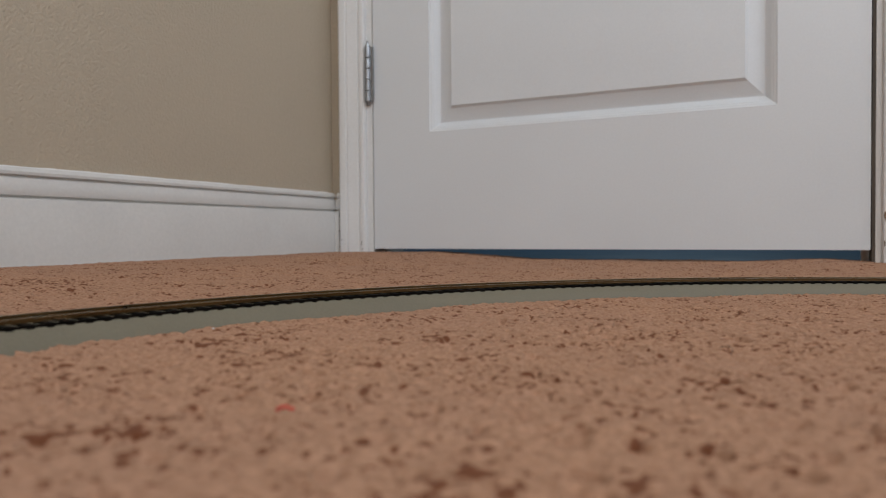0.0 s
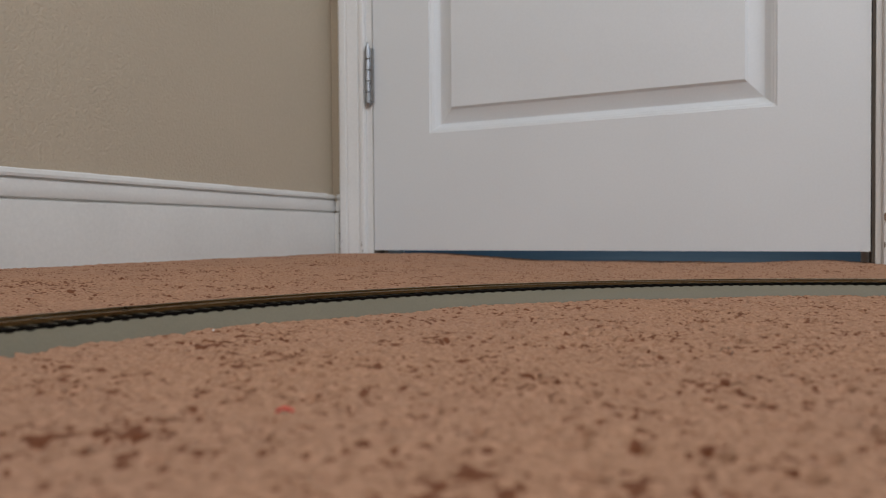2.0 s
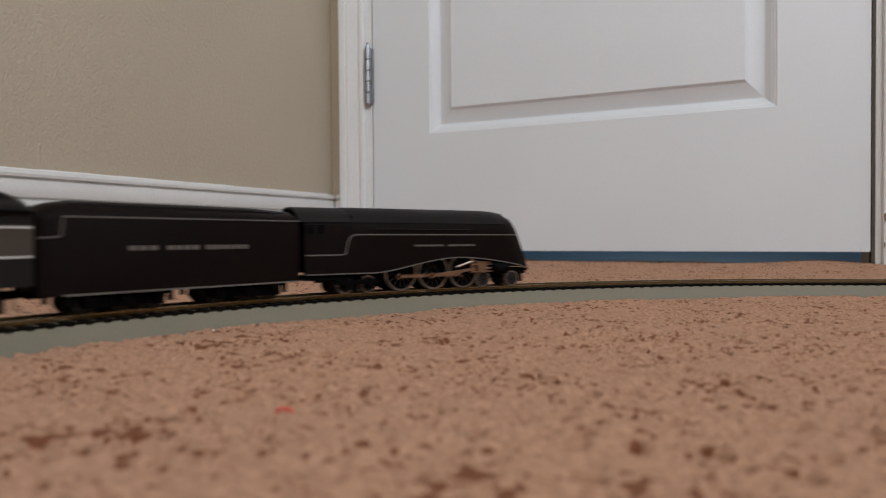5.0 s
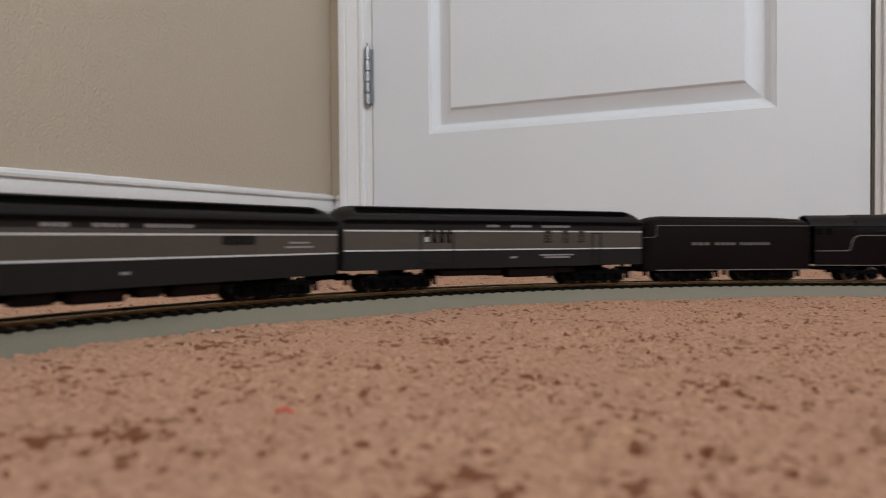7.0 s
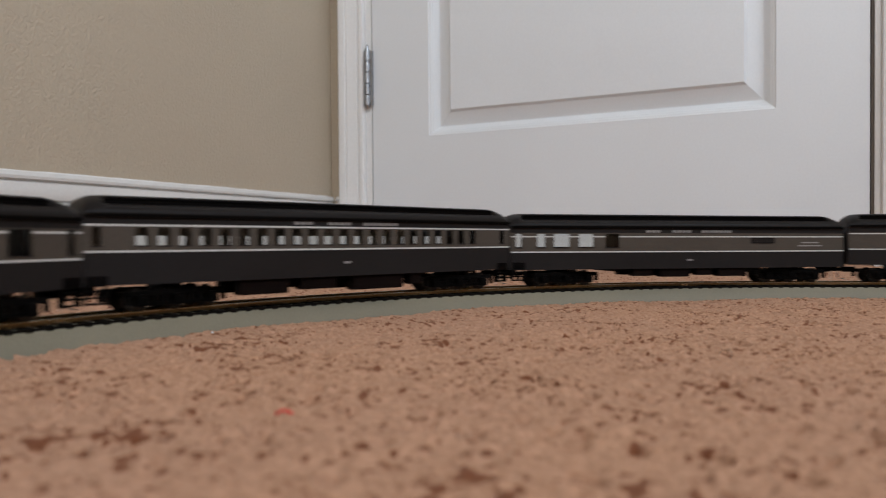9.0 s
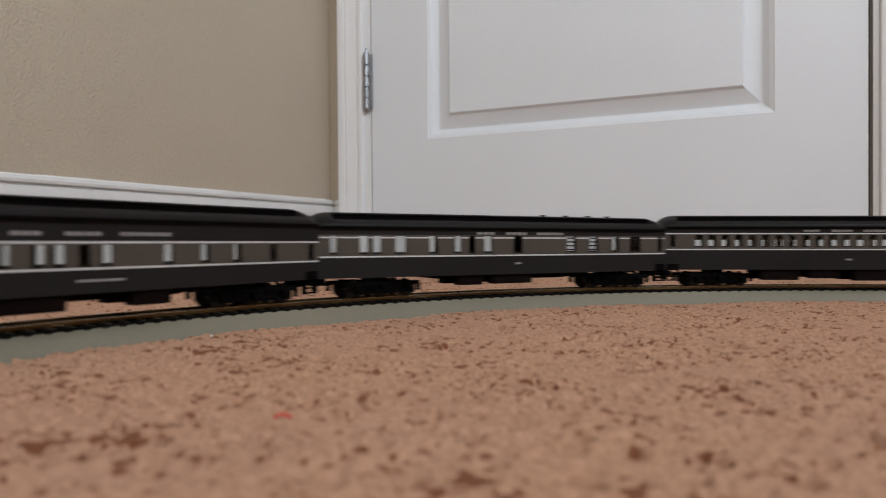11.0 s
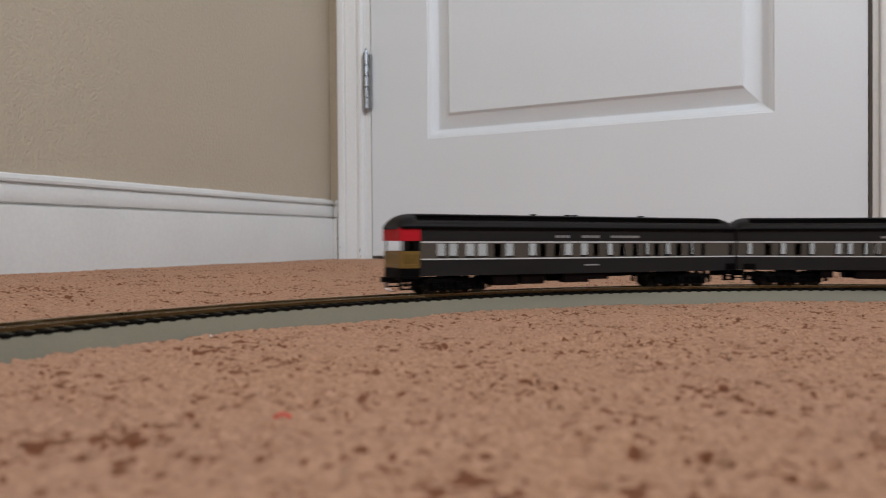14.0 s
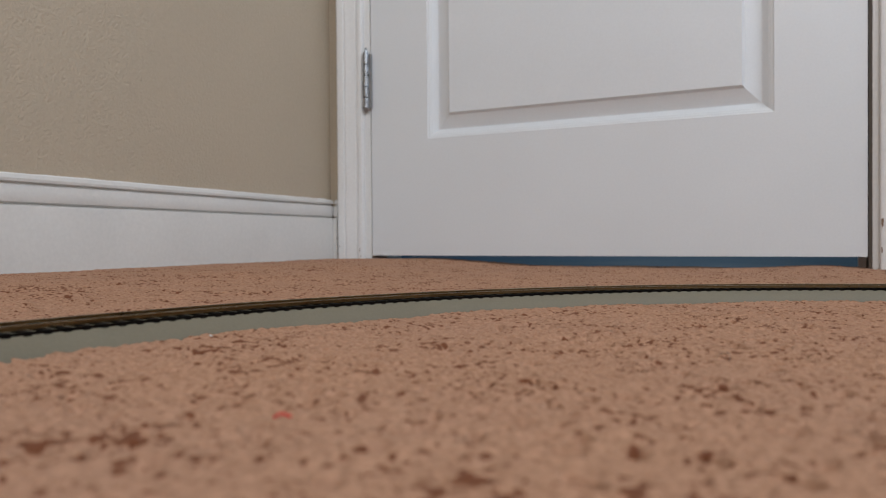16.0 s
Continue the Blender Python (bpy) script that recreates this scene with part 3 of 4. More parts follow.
    bm = bmesh.new()
    box(bm, x0 + 0.001, x1 - 0.001, -SIDE + 0.001, SIDE - 0.001, Z_SKIRT + 0.0006, Z_SKIRT + 0.0022)
    part("floor_plate", bm, M["inside"], car)
    bm = bmesh.new()
    for k in range(int((x1 - x0 - 0.05) / 0.0105)):
        x = x0 + 0.026 + k * 0.0105
        for q in (-1, 1):
            p, r = sorted((q * 0.004, q * 0.0138))
            box(bm, x, x + 0.0022, p, r, Z_SKIRT + 0.002, Z_LOW + 0.0012)
            box(bm, x + 0.0022, x + 0.006, p, r, Z_SKIRT + 0.002, 0.0165)
    part("seats", bm, M["inside"], car, "dark interior seats")
    e0, e1 = roof_ends[0] / 1000, roof_ends[1] / 1000
    rx0 = x0 if x_rear is None else x_rear / 1000 - 0.0140
    roof = part("roof", roof_mesh(rx0 - 0.0006, x1 + 0.0006, e0, e1, Z_EAVE), M["roof_lit"], car, "near-black clerestory roof")
    # raised middle in the darker copy of the roof paint
    bm = bmesh.new()
    half = [(-9.2, 5.4), (-9.2, 8.1), (-10.0, 8.3), (-9.9, 8.9), (-6.6, 9.65), (0.0, 9.95)]
    ring = half + [(-y, z) for y, z in half[-2::-1]]
    loft(bm, [[(x, y * w / 1000, Z_EAVE + (z - d) / 1000) for y, z in ring] for x, w, d in (
        (rx0 + e0 - 0.0006, 0.90, 1.6), (rx0 + e0 + 0.0016, 1.0, 0.0), (x1 - e1 - 0.0016, 1.0, 0.0), (x1 - e1 + 0.0006, 0.90, 1.6))], close=True)
    part("clerestory", bm, M["roof"], roof, "black raised clerestory")
    # black strips along the eaves stand in for the shadow below the overhang
    for s in (-1, 1):
        bm = bmesh.new()
        a, b = sorted((s * (SIDE - 0.0002), s * (SIDE + 0.00125)))
        box(bm, rx0 + 0.001, x1 - 0.001, a, b, Z_EAVE - 0.0004, Z_EAVE + 0.0011)
        part("eave_shade", bm, M["roof"], roof, "black strip painted for the shade under the eave")
    for c in vents:
        bm = bmesh.new()
        tube(bm, (c / 1000, -0.004, Z_EAVE + 0.0094), (c / 1000, -0.004, Z_EAVE + 0.0103), 0.0013, 10)
        box(bm, c / 1000 - 0.0018, c / 1000 + 0.0018, -0.0055, -0.0025, Z_EAVE + 0.0101, Z_EAVE + 0.0106)
        part("roof_vent", bm, M["roof"], car)
    bm = bmesh.new()
    reach = pivot / 1000 - 0.027
    loft(bm, [[(x, -0.0095, z), (x, 0.0095, z), (x, 0.0095, Z_SKIRT + 0.0004), (x, -0.0095, Z_SKIRT + 0.0004)]
              for x, z in ((-reach, Z_SKIRT - 0.0008), (-reach + 0.024, 0.0090), (reach - 0.024, 0.0090), (reach, Z_SKIRT - 0.0008))], close=True)
    part("centre_sill", bm, M["under"], car, "black fish-bellied underframe")
    for x in (-pivot / 1000, pivot / 1000):
        off = yaw_at(x, pivot / 1000)[0]
        bm = bmesh.new()
        box(bm, x - 0.0045, x - 0.0012, off - 0.012, off + 0.012, 0.0096, Z_SKIRT + 0.0006)
        box(bm, x + 0.0012, x + 0.0045, off - 0.012, off + 0.012, 0.0096, Z_SKIRT + 0.0006)
        part("bolster", bm, M["under"], car)
    for a, b, d in boxes:
        bm = bmesh.new()
        for s in (-1, 1):
            p, r = sorted((s * 0.0065, s * 0.0150))
            box(bm, a / 1000, b / 1000, p, r, d / 1000, Z_SKIRT + 0.0004)
        soften(bm, 0.0006, 1)
        part("equipment_box", bm, M["rusty"], car, "brown-black underfloor box")
    for c in vestibules:
        for s in (-1, 1):
            bm = bmesh.new()
            a, b = sorted((s * (SIDE - 0.0004), s * (SIDE + 0.0002)))
            box(bm, c / 1000 - 0.0032, c / 1000 + 0.0032, a, b, Z_SKIRT + 0.0004, Z_LOW - 0.0006)
            part("vestibule_door", bm, M["skirt"], car)
            bm = bmesh.new()
            for e in (-1, 1):
                a, b = sorted((s * (SIDE - 0.0035), s * (SIDE + 0.0004)))
                box(bm, c / 1000 + e * 0.0042 - 0.0004, c / 1000 + e * 0.0042 + 0.0004, a, b, 0.0042, 0.0172)
            a, b = sorted((s * (SIDE - 0.0042), s * (SIDE + 0.0003)))
            box(bm, c / 1000 - 0.0038, c / 1000 + 0.0038, a, b, 0.0125, 0.0172)
            well = part("step_well", bm, M["under"], car, "black step well")
            for i, z in enumerate((0.0045, 0.0072, 0.0100)):
                bm = bmesh.new()
                a, b = sorted((s * (SIDE - 0.0035 + 0.0008 * (2 - i)), s * (SIDE - 0.0008 + 0.0008 * (2 - i))))
                box(bm, c / 1000 - 0.0040, c / 1000 + 0.0040, a, b, z, z + 0.0008)
                part("step", bm, M["under"], well)
    for c, w, kind in doors:
        bm = bmesh.new()
        a, b = (c - w / 2) / 1000, (c + w / 2) / 1000
        z0 = Z_SKIRT + 0.0006 if kind != "hatch" else 0.0303
        z1 = Z_HIGH - 0.0008 if kind != "hatch" else 0.0346
        for p, q, r, s in ((a, b, z1 - 0.0006, z1), (a, b, z0, z0 + 0.0006), (a, a + 0.0006, z0, z1), (b - 0.0006, b, z0, z1)):
            box(bm, p, q, -SIDE - 0.00045, -SIDE + 0.0002, r, s)
        if kind == "mail":
            box(bm, a - 0.0006, b + 0.0006, -SIDE - 0.0006, -SIDE + 0.0002, Z_HIGH + 0.0009, Z_HIGH + 0.0027)
            box(bm, a, b, -SIDE - 0.0004, -SIDE + 0.0002, 0.0176, 0.0182)
        if kind == "hatch":
            for i in range(5):
                box(bm, a, b, -SIDE - 0.0003, -SIDE + 0.0002, 0.0308 + i * 0.00075, 0.0313 + i * 0.00075)
        part("baggage_door" if kind != "hatch" else "louvre", bm, M["skirt"], car)
    for c, w in grilles:
        bm = bmesh.new()
        for i in range(4):
            z = w0 + (i + 0.5) * (w1 - w0) / 4
            box(bm, (c - w / 2) / 1000, (c + w / 2) / 1000, -SIDE - 0.0002, -SIDE + 0.0004, z - 0.00045, z + 0.00045)
        part("window_bars", bm, M[bar_colour], car)
    letters(car, words, word_z / 1000, 0.0017, M["letter"], SIDE)
    if number:
        bars(car, (number,), number_z / 1000, 0.0013, M["letter"], SIDE, "number_bar")
    if name_bar:
        for a, b, z in name_bar:
            bars(car, ((a, b),), z / 1000, 0.0010, M["letter"], SIDE, "small_lettering")
    truck(car, pivot / 1000, pivot / 1000)
    truck(car, -pivot / 1000, pivot / 1000)
    return car


WORDS = ((-32, -20), (-11, 5), (13, 38.5))

mail_car = passenger_car(
    "mail_car", "two-tone grey model mail car with a windowed side door", "model mail car", 117.5, 80,
    [(-62.2, 3.0), (-57.0, 3.0), (-51.7, 3.0), (-46.6, 3.0), (31, 6.0), (46, 5.5), (60, 5.0)],
    ((-18.6, -8.5), (0.4, 17.3), (25.8, 50)), (0.4, 5.4), ((24.4, 53.4, 21.6), (28, 50, 20.0)), doors=((-55, 24, "mail"), (74, 8, "door")),
    boxes=((-51, -6, 8.8), (0, 38, 6.8), (38, 55, 9.0)), grilles=((31, 6.0), (46, 5.5), (60, 5.0)), roof_ends=(9, 9),
    win_z=(30.8, 38.4), far=[(-46, 4.0)], far_z=(29.5, 34.0), lines=(25.7, 37.7), heights=(13.7, 43.3), word_z=41.2, number_z=20.3, bar_colour="band")
combine_car = passenger_car(
    "combine_car", "two-tone grey model baggage and passenger car with black roof", "model passenger car", 136, 95,
    [(-130, 4.2), (-113.5, 6.0), (-98, 12), (-79.5, 11.2), (-59.4, 11)], ((-33, -21), (-12, 4), (12, 37.7)), (0.6, 4.9),
    ((98, 113, 30.8), (95, 116, 28.4)), far=[(-96, 78)], doors=((64, 20, "hatch"),), vestibules=(-130,),
    boxes=((-42, -26, 6.6), (-20, 4, 5.8), (10, 22, 6.8), (28, 52, 5.8)),
    win_z=(27.6, 37.4), lines=(24.4, 35.2), heights=(11.9, 41.7), word_z=39.1)
coach_car = passenger_car(
    "coach_car", "two-tone grey model coach with a long row of windows", "model passenger car", 136, 95,
    [(-110.7 + 10.06 * k, 6.0) for k in range(22)] + [(-130.5, 4), (128.5, 4)], WORDS, (0, 4.5), win_z=(30.8, 39.2), far_z=(29.5, 35.4), lines=(28.1, 40.1), heights=(12.8, 44.3), word_z=42.3, number_z=20.5,
    vestibules=(-130.5, 128.5),
    boxes=((-62, -34, 4.9), (-26, -4, 6.2), (8, 44, 4.4), (50, 58, 6.0)))
dining_car = passenger_car(
    "dining_car", "two-tone grey model dining car with small roof vents", "model passenger car", 136, 95,
    [(-127, 4), (-108, 5.2), (-99.5, 5.2), (-84, 7), (-61, 6.2), (-44, 5), (-33.4, 5), (-21, 6.2), (2.4, 7), (47, 8), (67, 8), (86.5, 8.4),
     (106, 11), (130.4, 4)], ((-30, -16), (-7.3, 9.4), (17.4, 40)), (0, 4.6), far=[(-115, 8), (-94.5, 7.5), (-85.5, 7), (-69, 9), (-46.5, 6), (-24.5, 6.5), (-1.5, 6.5), (72, 7), (92.5, 8), (114.5, 4)],
    win_z=(27.2, 37.8), lines=(25.0, 36.5), heights=(12.4, 42.0), word_z=39.4, number_z=19.6, vestibules=(130.4,), vents=(31.8, 51.5, 71.7, 89.9),
    boxes=((-42, -24, 6.0), (-16, 15, 6.2)), grilles=((47, 8), (67, 8)))
sleeping_car = passenger_car(
    "sleeping_car", "two-tone grey model sleeping car with paired windows", "model passenger car", 136, 95,
    [(c, 5.2) for c in (-113.3, -102.8, -91.4, -82, -62.5, -54.4, -42.6, -34.6, -21.4, -13.6, -2.7, 7, 37.3, 57.6, 77.3, 101.4)] + [(-127, 4), (130, 4)],
    WORDS, None, ((-6, 15, 17.8),), far=[(-115, 6.5), (-89.5, 6), (-67, 6.5), (-47, 6.5), (-38, 6.5), (-25, 7), (-16.5, 5.5), (-2.3, 6.5), (5.4, 5.5),
                                             (28, 6.5), (59.5, 6), (81, 6), (102, 6)],
    win_z=(24.0, 32.8), lines=(22.8, 33.8), heights=(12.4, 42.9), word_z=37.4, vestibules=(-127, 130), boxes=((-74, -65, 6.5), (-48, -9, 5.6), (21, 40, 5.6)))
observation_car = passenger_car(
    "observation_car", "two-tone grey model observation car with red awning and brass railing", "model passenger car", 143, 93,
    [(-104.5, 6), (-96, 6), (-84, 6.5), (-75, 7), (-64, 6), (-55, 6), (-37.3, 5.5), (-29.5, 5.5), (-18, 5.5), (-9, 6.5), (4, 6), (13.5, 5), (25.5, 5.5),
     (36, 5), (47.5, 5), (57.5, 5), (66.5, 5), (76.5, 6), (87, 5.5), (98.5, 5), (110, 4), (137, 3.6)],
    ((-20, -7.7), (1.5, 16.6), (26, 51)), None, ((4, 16, 17.8),), far=[(-92, 8), (-83, 8), (-69.8, 8.5), (-60, 8.5), (-38, 8), (-18.6, 7.5), (12.5, 8), (26.7, 7.5), (50, 6), (85.4, 4.5), (106.3, 7), (130, 4)],
    win_z=(24.0, 32.8), lines=(22.8, 33.8), heights=(12.0, 42.6), word_z=37.6, x_rear=-119, vestibules=(136.5,),
    boxes=((-66.5, -47.5, 4.8), (-45, -27, 5.3), (-11.5, 9.5, 5.6), (9.5, 25.6, 7.5)), roof_ends=(13, 10), vents=(-30, -2, 4, 62))


def platform(car):
    """The open rear platform: deck, railing, awning, back wall, posts, steps."""
    x0, x1 = -0.1325, -0.119
    bm = bmesh.new()
    box(bm, x0, x1, -0.0162, 0.0162, 0.0098, 0.0168)
    soften(bm, 0.0004, 1)
    part("platform_deck", bm, M["under"], car)
    bm = bmesh.new()
    yb = 0.0163
    for z in (0.0272, 0.0260, 0.0190, 0.0176):
        for a, b, c, d in ((x0, x1, -yb, -yb + 0.0007), (x0, x1, yb - 0.0007, yb), (x0, x0 + 0.0007, -yb, yb)):
            box(bm, a, b, c, d, z, z + 0.0008)
    for k in range(8):
        x = x0 + 0.0006 + k * 0.0017
        for y in (-yb, yb - 0.0007):
            box(bm, x, x + 0.0011, y + 0.0001, y + 0.0006, 0.0172, 0.0276)
    for k in range(19):
        y = -yb + 0.0006 + k * 0.0017
        box(bm, x0 + 0.0001, x0 + 0.0006, y, y + 0.0011, 0.0172, 0.0276)
    part("railing", bm, M["brass"], car, "brass-coloured platform railing")
    bm = bmesh.new()
    for a, b, c, d in ((x0 - 0.0006, x1, -0.0172, -0.0166), (x0 - 0.0006, x1, 0.0166, 0.0172), (x0 - 0.0006, x0, -0.0166, 0.0166)):
        box(bm, a, b, c, d, 0.0346, 0.0432)
    part("awning", bm, M["red"], car, "red scalloped awning")
    for y in (-0.0155, 0.0155):
        bm = bmesh.new()
        tube(bm, (x0 + 0.001, y, 0.0120), (x0 + 0.001, y, 0.0400), 0.0005, 8)
        part("post", bm, M["under"], car)
    bm = bmesh.new()
    box(bm, x1, x1 + 0.001, -SIDE + 0.001, -0.0045, 0.0122, 0.0424)
    box(bm, x1, x1 + 0.001, 0.0045, SIDE - 0.001, 0.0122, 0.0424)
    box(bm, x1, x1 + 0.001, -0.0045, 0.0045, 0.0340, 0.0424)
    box(bm, x1 + 0.0004, x1 + 0.001, -0.0045, 0.0045, 0.0115, 0.0225)
    part("rear_wall", bm, M["under"], car)
    for s in (-1, 1):
        bm = bmesh.new()
        a, b = sorted((s * (SIDE - 0.005), s * (SIDE + 0.0002)))
        for x in (x0 + 0.0006, x0 + 0.0095):
            box(bm, x, x + 0.0006, a, b, 0.0032, 0.0120)
        box(bm, x0 + 0.0008, x0 + 0.0099, a, b, 0.0104, 0.0119)
        steps = part("step_frame", bm, M["under"], car, "black step frame under the platform")
        for i, z in enumerate((0.0035, 0.0062, 0.0090)):
            bm = bmesh.new()
            a, b = sorted((s * (SIDE - 0.0045 + 0.0008 * (2 - i)), s * (SIDE - 0.0012 + 0.0008 * (2 - i))))
            box(bm, x0 + 0.001, x0 + 0.0095, a, b, z, z + 0.0009)
            part("step", bm, M["under"], steps)


platform(observation_car)


# ---- tender ----
def build_tender():
    t = tagged(new("tender"), "dark brown-grey model locomotive tender with faded side lettering", "model tender", "cars of the model train")
    prof = [(-16.6, 7.2), (-16.6, 40.5), (-15.6, 43.2), (-13.4, 45.0), (-8, 46.8), (0, 47.4), (8, 46.8), (13.4, 45.0), (15.6, 43.2), (16.6, 40.5), (16.6, 7.2)]
    rows = []
    for x, w, h in ((-69.5, 0.60, 0.86), (-68.5, 0.72, 0.90), (-64.5, 0.86, 0.97), (-60, 1.0, 1.0), (63.5, 1.0, 0.965), (64.5, 0.97, 0.95)):
        rows.append([(x / 1000, y * w / 1000, (7.2 + (z - 7.2) * h) / 1000) for y, z in prof])
    bm = bmesh.new()
    loft(bm, rows, close=True)
    part("tank", bm, M["loco"], t, "dark brown-grey tank")
    bm = bmesh.new()
    loft(bm, [[(x, -w, 0.0440), (x, -w, z - 0.0012), (x, -w + 0.002, z), (x, w - 0.002, z), (x, w, z - 0.0012), (x, w, 0.0440)]
              for x, w, z in ((-0.060, 0.0090, 0.0466), (-0.055, 0.0105, 0.0480), (0.036, 0.0105, 0.0474), (0.063, 0.0100, 0.0460))], close=True)
    part("hatch", bm, M["loco_roof"], t)
    bm = bmesh.new()
    box(bm, -0.0605, 0.0640, -0.01680, -0.0164, 0.0406, 0.0411)
    box(bm, -0.0605, 0.0640, -0.01680, -0.0164, 0.0072, 0.0079)
    tube(bm, (-0.0604, -0.0167, 0.0409), (-0.0612, -0.0164, 0.0330), 0.0003, 6)
    tube(bm, (-0.0612, -0.0164, 0.0330), (-0.0622, -0.0158, 0.0322), 0.0003, 6)
    tube(bm, (-0.0622, -0.0158, 0.0322), (-0.0686, -0.0119, 0.0318), 0.0003, 6)
    part("stripe", bm, M["thin_stripe"], t, "dull pale line")
    letters(t, ((-33, -18), (-14.5, 3), (6, 31)), 0.0272, 0.0021, M["faint_letter"], 0.0166)
    bm = bmesh.new()
    box(bm, -0.064, 0.064, -0.009, 0.009, 0.0098, 0.0140)
    part("frame", bm, M["under"], t)
    coupler(t, -0.0695, -1)
    bm = bmesh.new()
    box(bm, 0.066, 0.0735, -0.002, 0.002, 0.0095, 0.0112)
    part("drawbar", bm, M["under"], t)
    for y in (-0.0135, 0.0135):
        bm = bmesh.new()
        tube(bm, (0.0660, y, 0.012), (0.0660, y, 0.038), 0.0004, 6)
        part("grab_rail", bm, M["steel"], t)
    for u in (-0.0335, 0.0335):
        truck(t, u, 0.0335, 3, 0.0165)
    return t


tender = build_tender()
for ob in tender.children:
    if ob.name.split(".")[0] in ("tank", "hatch", "stripe", "lettering"):
        ob.location.z += 0.0016

# ---- locomotive ----
DRIVER_R, CRANK = 0.0114, 0.0040
DRIVERS = (-0.0232, 0.0010, 0.0248)
RODS = []


def build_locomotive():
    e = tagged(new("locomotive"), "dark streamlined model steam locomotive with coppery side rods", "model locomotive", "cars of the model train")

    def bottom(u):
        if u < -46:
            return 9.6
        if u < 18:
            k = (u + 46) / 64
            return 9.6 + 8.4 * (0.5 - 0.5 * math.cos(math.pi * k)) ** 0.8
        return 18.0 - 7.6 * ((u - 18) / 59) ** 1.5

    def widen(u):
        return 16.7 if u < 46 else 16.7 * (1 - 0.34 * ((u - 46) / 31) ** 2.6)

    def place(u, y, z):
        if u > 44:
            lean = 44 + (u - 44) * (20.5 + 14.5 * min(1, max(0, 1 - (z - 13) / 34)) ** 1.1) / 33
        else:
            lean = u
        return (lean / 1000, y / 1000, z / 1000)

    us = [-60 + 4 * k for k in range(26)] + [46, 52, 57, 62, 66, 70, 73, 75.5, 77]
    rows = []
    for u in us:
        b, w = bottom(u), widen(u)
        drop = 0 if u < 40 else 1.6 * ((u - 40) / 37) ** 2
        half = [(-w, b), (-w, 20), (-w, 27), (-w, 33.0), (-w + 0.3, 36.0), (-w + 1.6, 40.0), (-w + 4.0, 43.6), (-w + 7.4, 46.6 - drop), (-w + 11.5, 48.5 - drop), (0, 49.2 - drop)]
        half = [(min(y, 0), z) for y, z in half]
        full = half + [(-y, z) for y, z in half[-2::-1]]
        rows.append([place(u, y, z) for y, z in full])
    bm = bmesh.new()
    loft(bm, rows, close=True)
    part("casing", bm, M["loco"], e, "dark streamlined boiler casing")
    # thin skin over the upper casing, a lighter grey than the sides
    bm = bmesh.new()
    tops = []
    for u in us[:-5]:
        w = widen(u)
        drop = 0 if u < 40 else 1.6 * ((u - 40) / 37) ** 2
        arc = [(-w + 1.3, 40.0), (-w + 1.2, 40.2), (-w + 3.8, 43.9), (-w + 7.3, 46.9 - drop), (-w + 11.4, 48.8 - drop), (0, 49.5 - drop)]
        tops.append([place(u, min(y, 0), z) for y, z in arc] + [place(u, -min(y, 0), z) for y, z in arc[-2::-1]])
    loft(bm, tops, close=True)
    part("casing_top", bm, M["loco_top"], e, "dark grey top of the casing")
    # cab
    bm = bmesh.new()
    cab = [(-16.9, 9.6), (-16.9, 37.0), (-16.2, 40.8), (-13.0, 44.6), (-7, 47.6), (0, 48.5), (7, 47.6), (13, 44.6), (16.2, 40.8), (16.9, 37.0), (16.9, 9.6)]
    inner = [(y * 0.94, z - 0.9 if z > 20 else z + 0.9) for y, z in cab]
    for a, b in ((-90, -60),):
        outer = [[(x / 1000, y / 1000, z / 1000) for y, z in cab] for x in (a, b)]
        loft(bm, outer, caps=False)
        loft(bm, [[(x / 1000, y / 1000, z / 1000) for y, z in inner] for x in (a, b)], caps=False)
    box(bm, -0.0608, -0.0600, -0.0160, 0.0160, 0.0098, 0.0440)
    part("cab", bm, M["loco"], e, "dark enclosed cab")
    bm = bmesh.new()
    roof = [(-17.0, 40.2), (-16.5, 41.3), (-13.2, 45.1), (-7, 48.2), (0, 49.1), (7, 48.2), (13.2, 45.1), (16.5, 41.3), (17.0, 40.2), (12.6, 44.4), (7, 47.4), (0, 48.3), (-7, 47.4), (-12.6, 44.4)]
    loft(bm, [[(x / 1000, y / 1000, z / 1000) for y, z in roof] for x in (-93.5, -61)], close=True)
    part("cab_roof", bm, M["loco_roof"], e)
    for c in (-87.0, -80.0):
        bm = bmesh.new()
        box(bm, (c - 2.6) / 1000, (c + 2.6) / 1000, -0.01705, -0.0168, 0.0330, 0.0386)
        w = part("cab_window", bm, M["under"], e, "dark cab window")
        bm = bmesh.new()
        for p, q, r, s in ((-2.9, 2.9, 38.6, 39.0), (-2.9, 2.9, 32.6, 33.0), (-2.9, -2.6, 33.0, 38.6), (2.6, 2.9, 33.0, 38.6)):
            box(bm, (c + p) / 1000, (c + q) / 1000, -0.01722, -0.0168, r / 1000, s / 1000)
        part("window_frame", bm, M["loco_roof"], w)
    # running stripe with its drop to the cab, and the line along the skirt
    def ribbon(pts, h, y):
        bm = bmesh.new()
        rows = []
        for i, (x, z) in enumerate(pts):
            j, k = max(0, i - 1), min(len(pts) - 1, i + 1)
            d = Vector((pts[k][0] - pts[j][0], pts[k][1] - pts[j][1])).normalized()
            n = Vector((-d.y, d.x)) * h / 2
            yy = y(x)
            rows.append([((x + n.x) / 1000, -yy - 0.00022, (z + n.y) / 1000), ((x + n.x) / 1000, -yy + 0.0003, (z + n.y) / 1000),
                         ((x - n.x) / 1000, -yy + 0.0003, (z - n.y) / 1000), ((x - n.x) / 1000, -yy - 0.00022, (z - n.y) / 1000)])
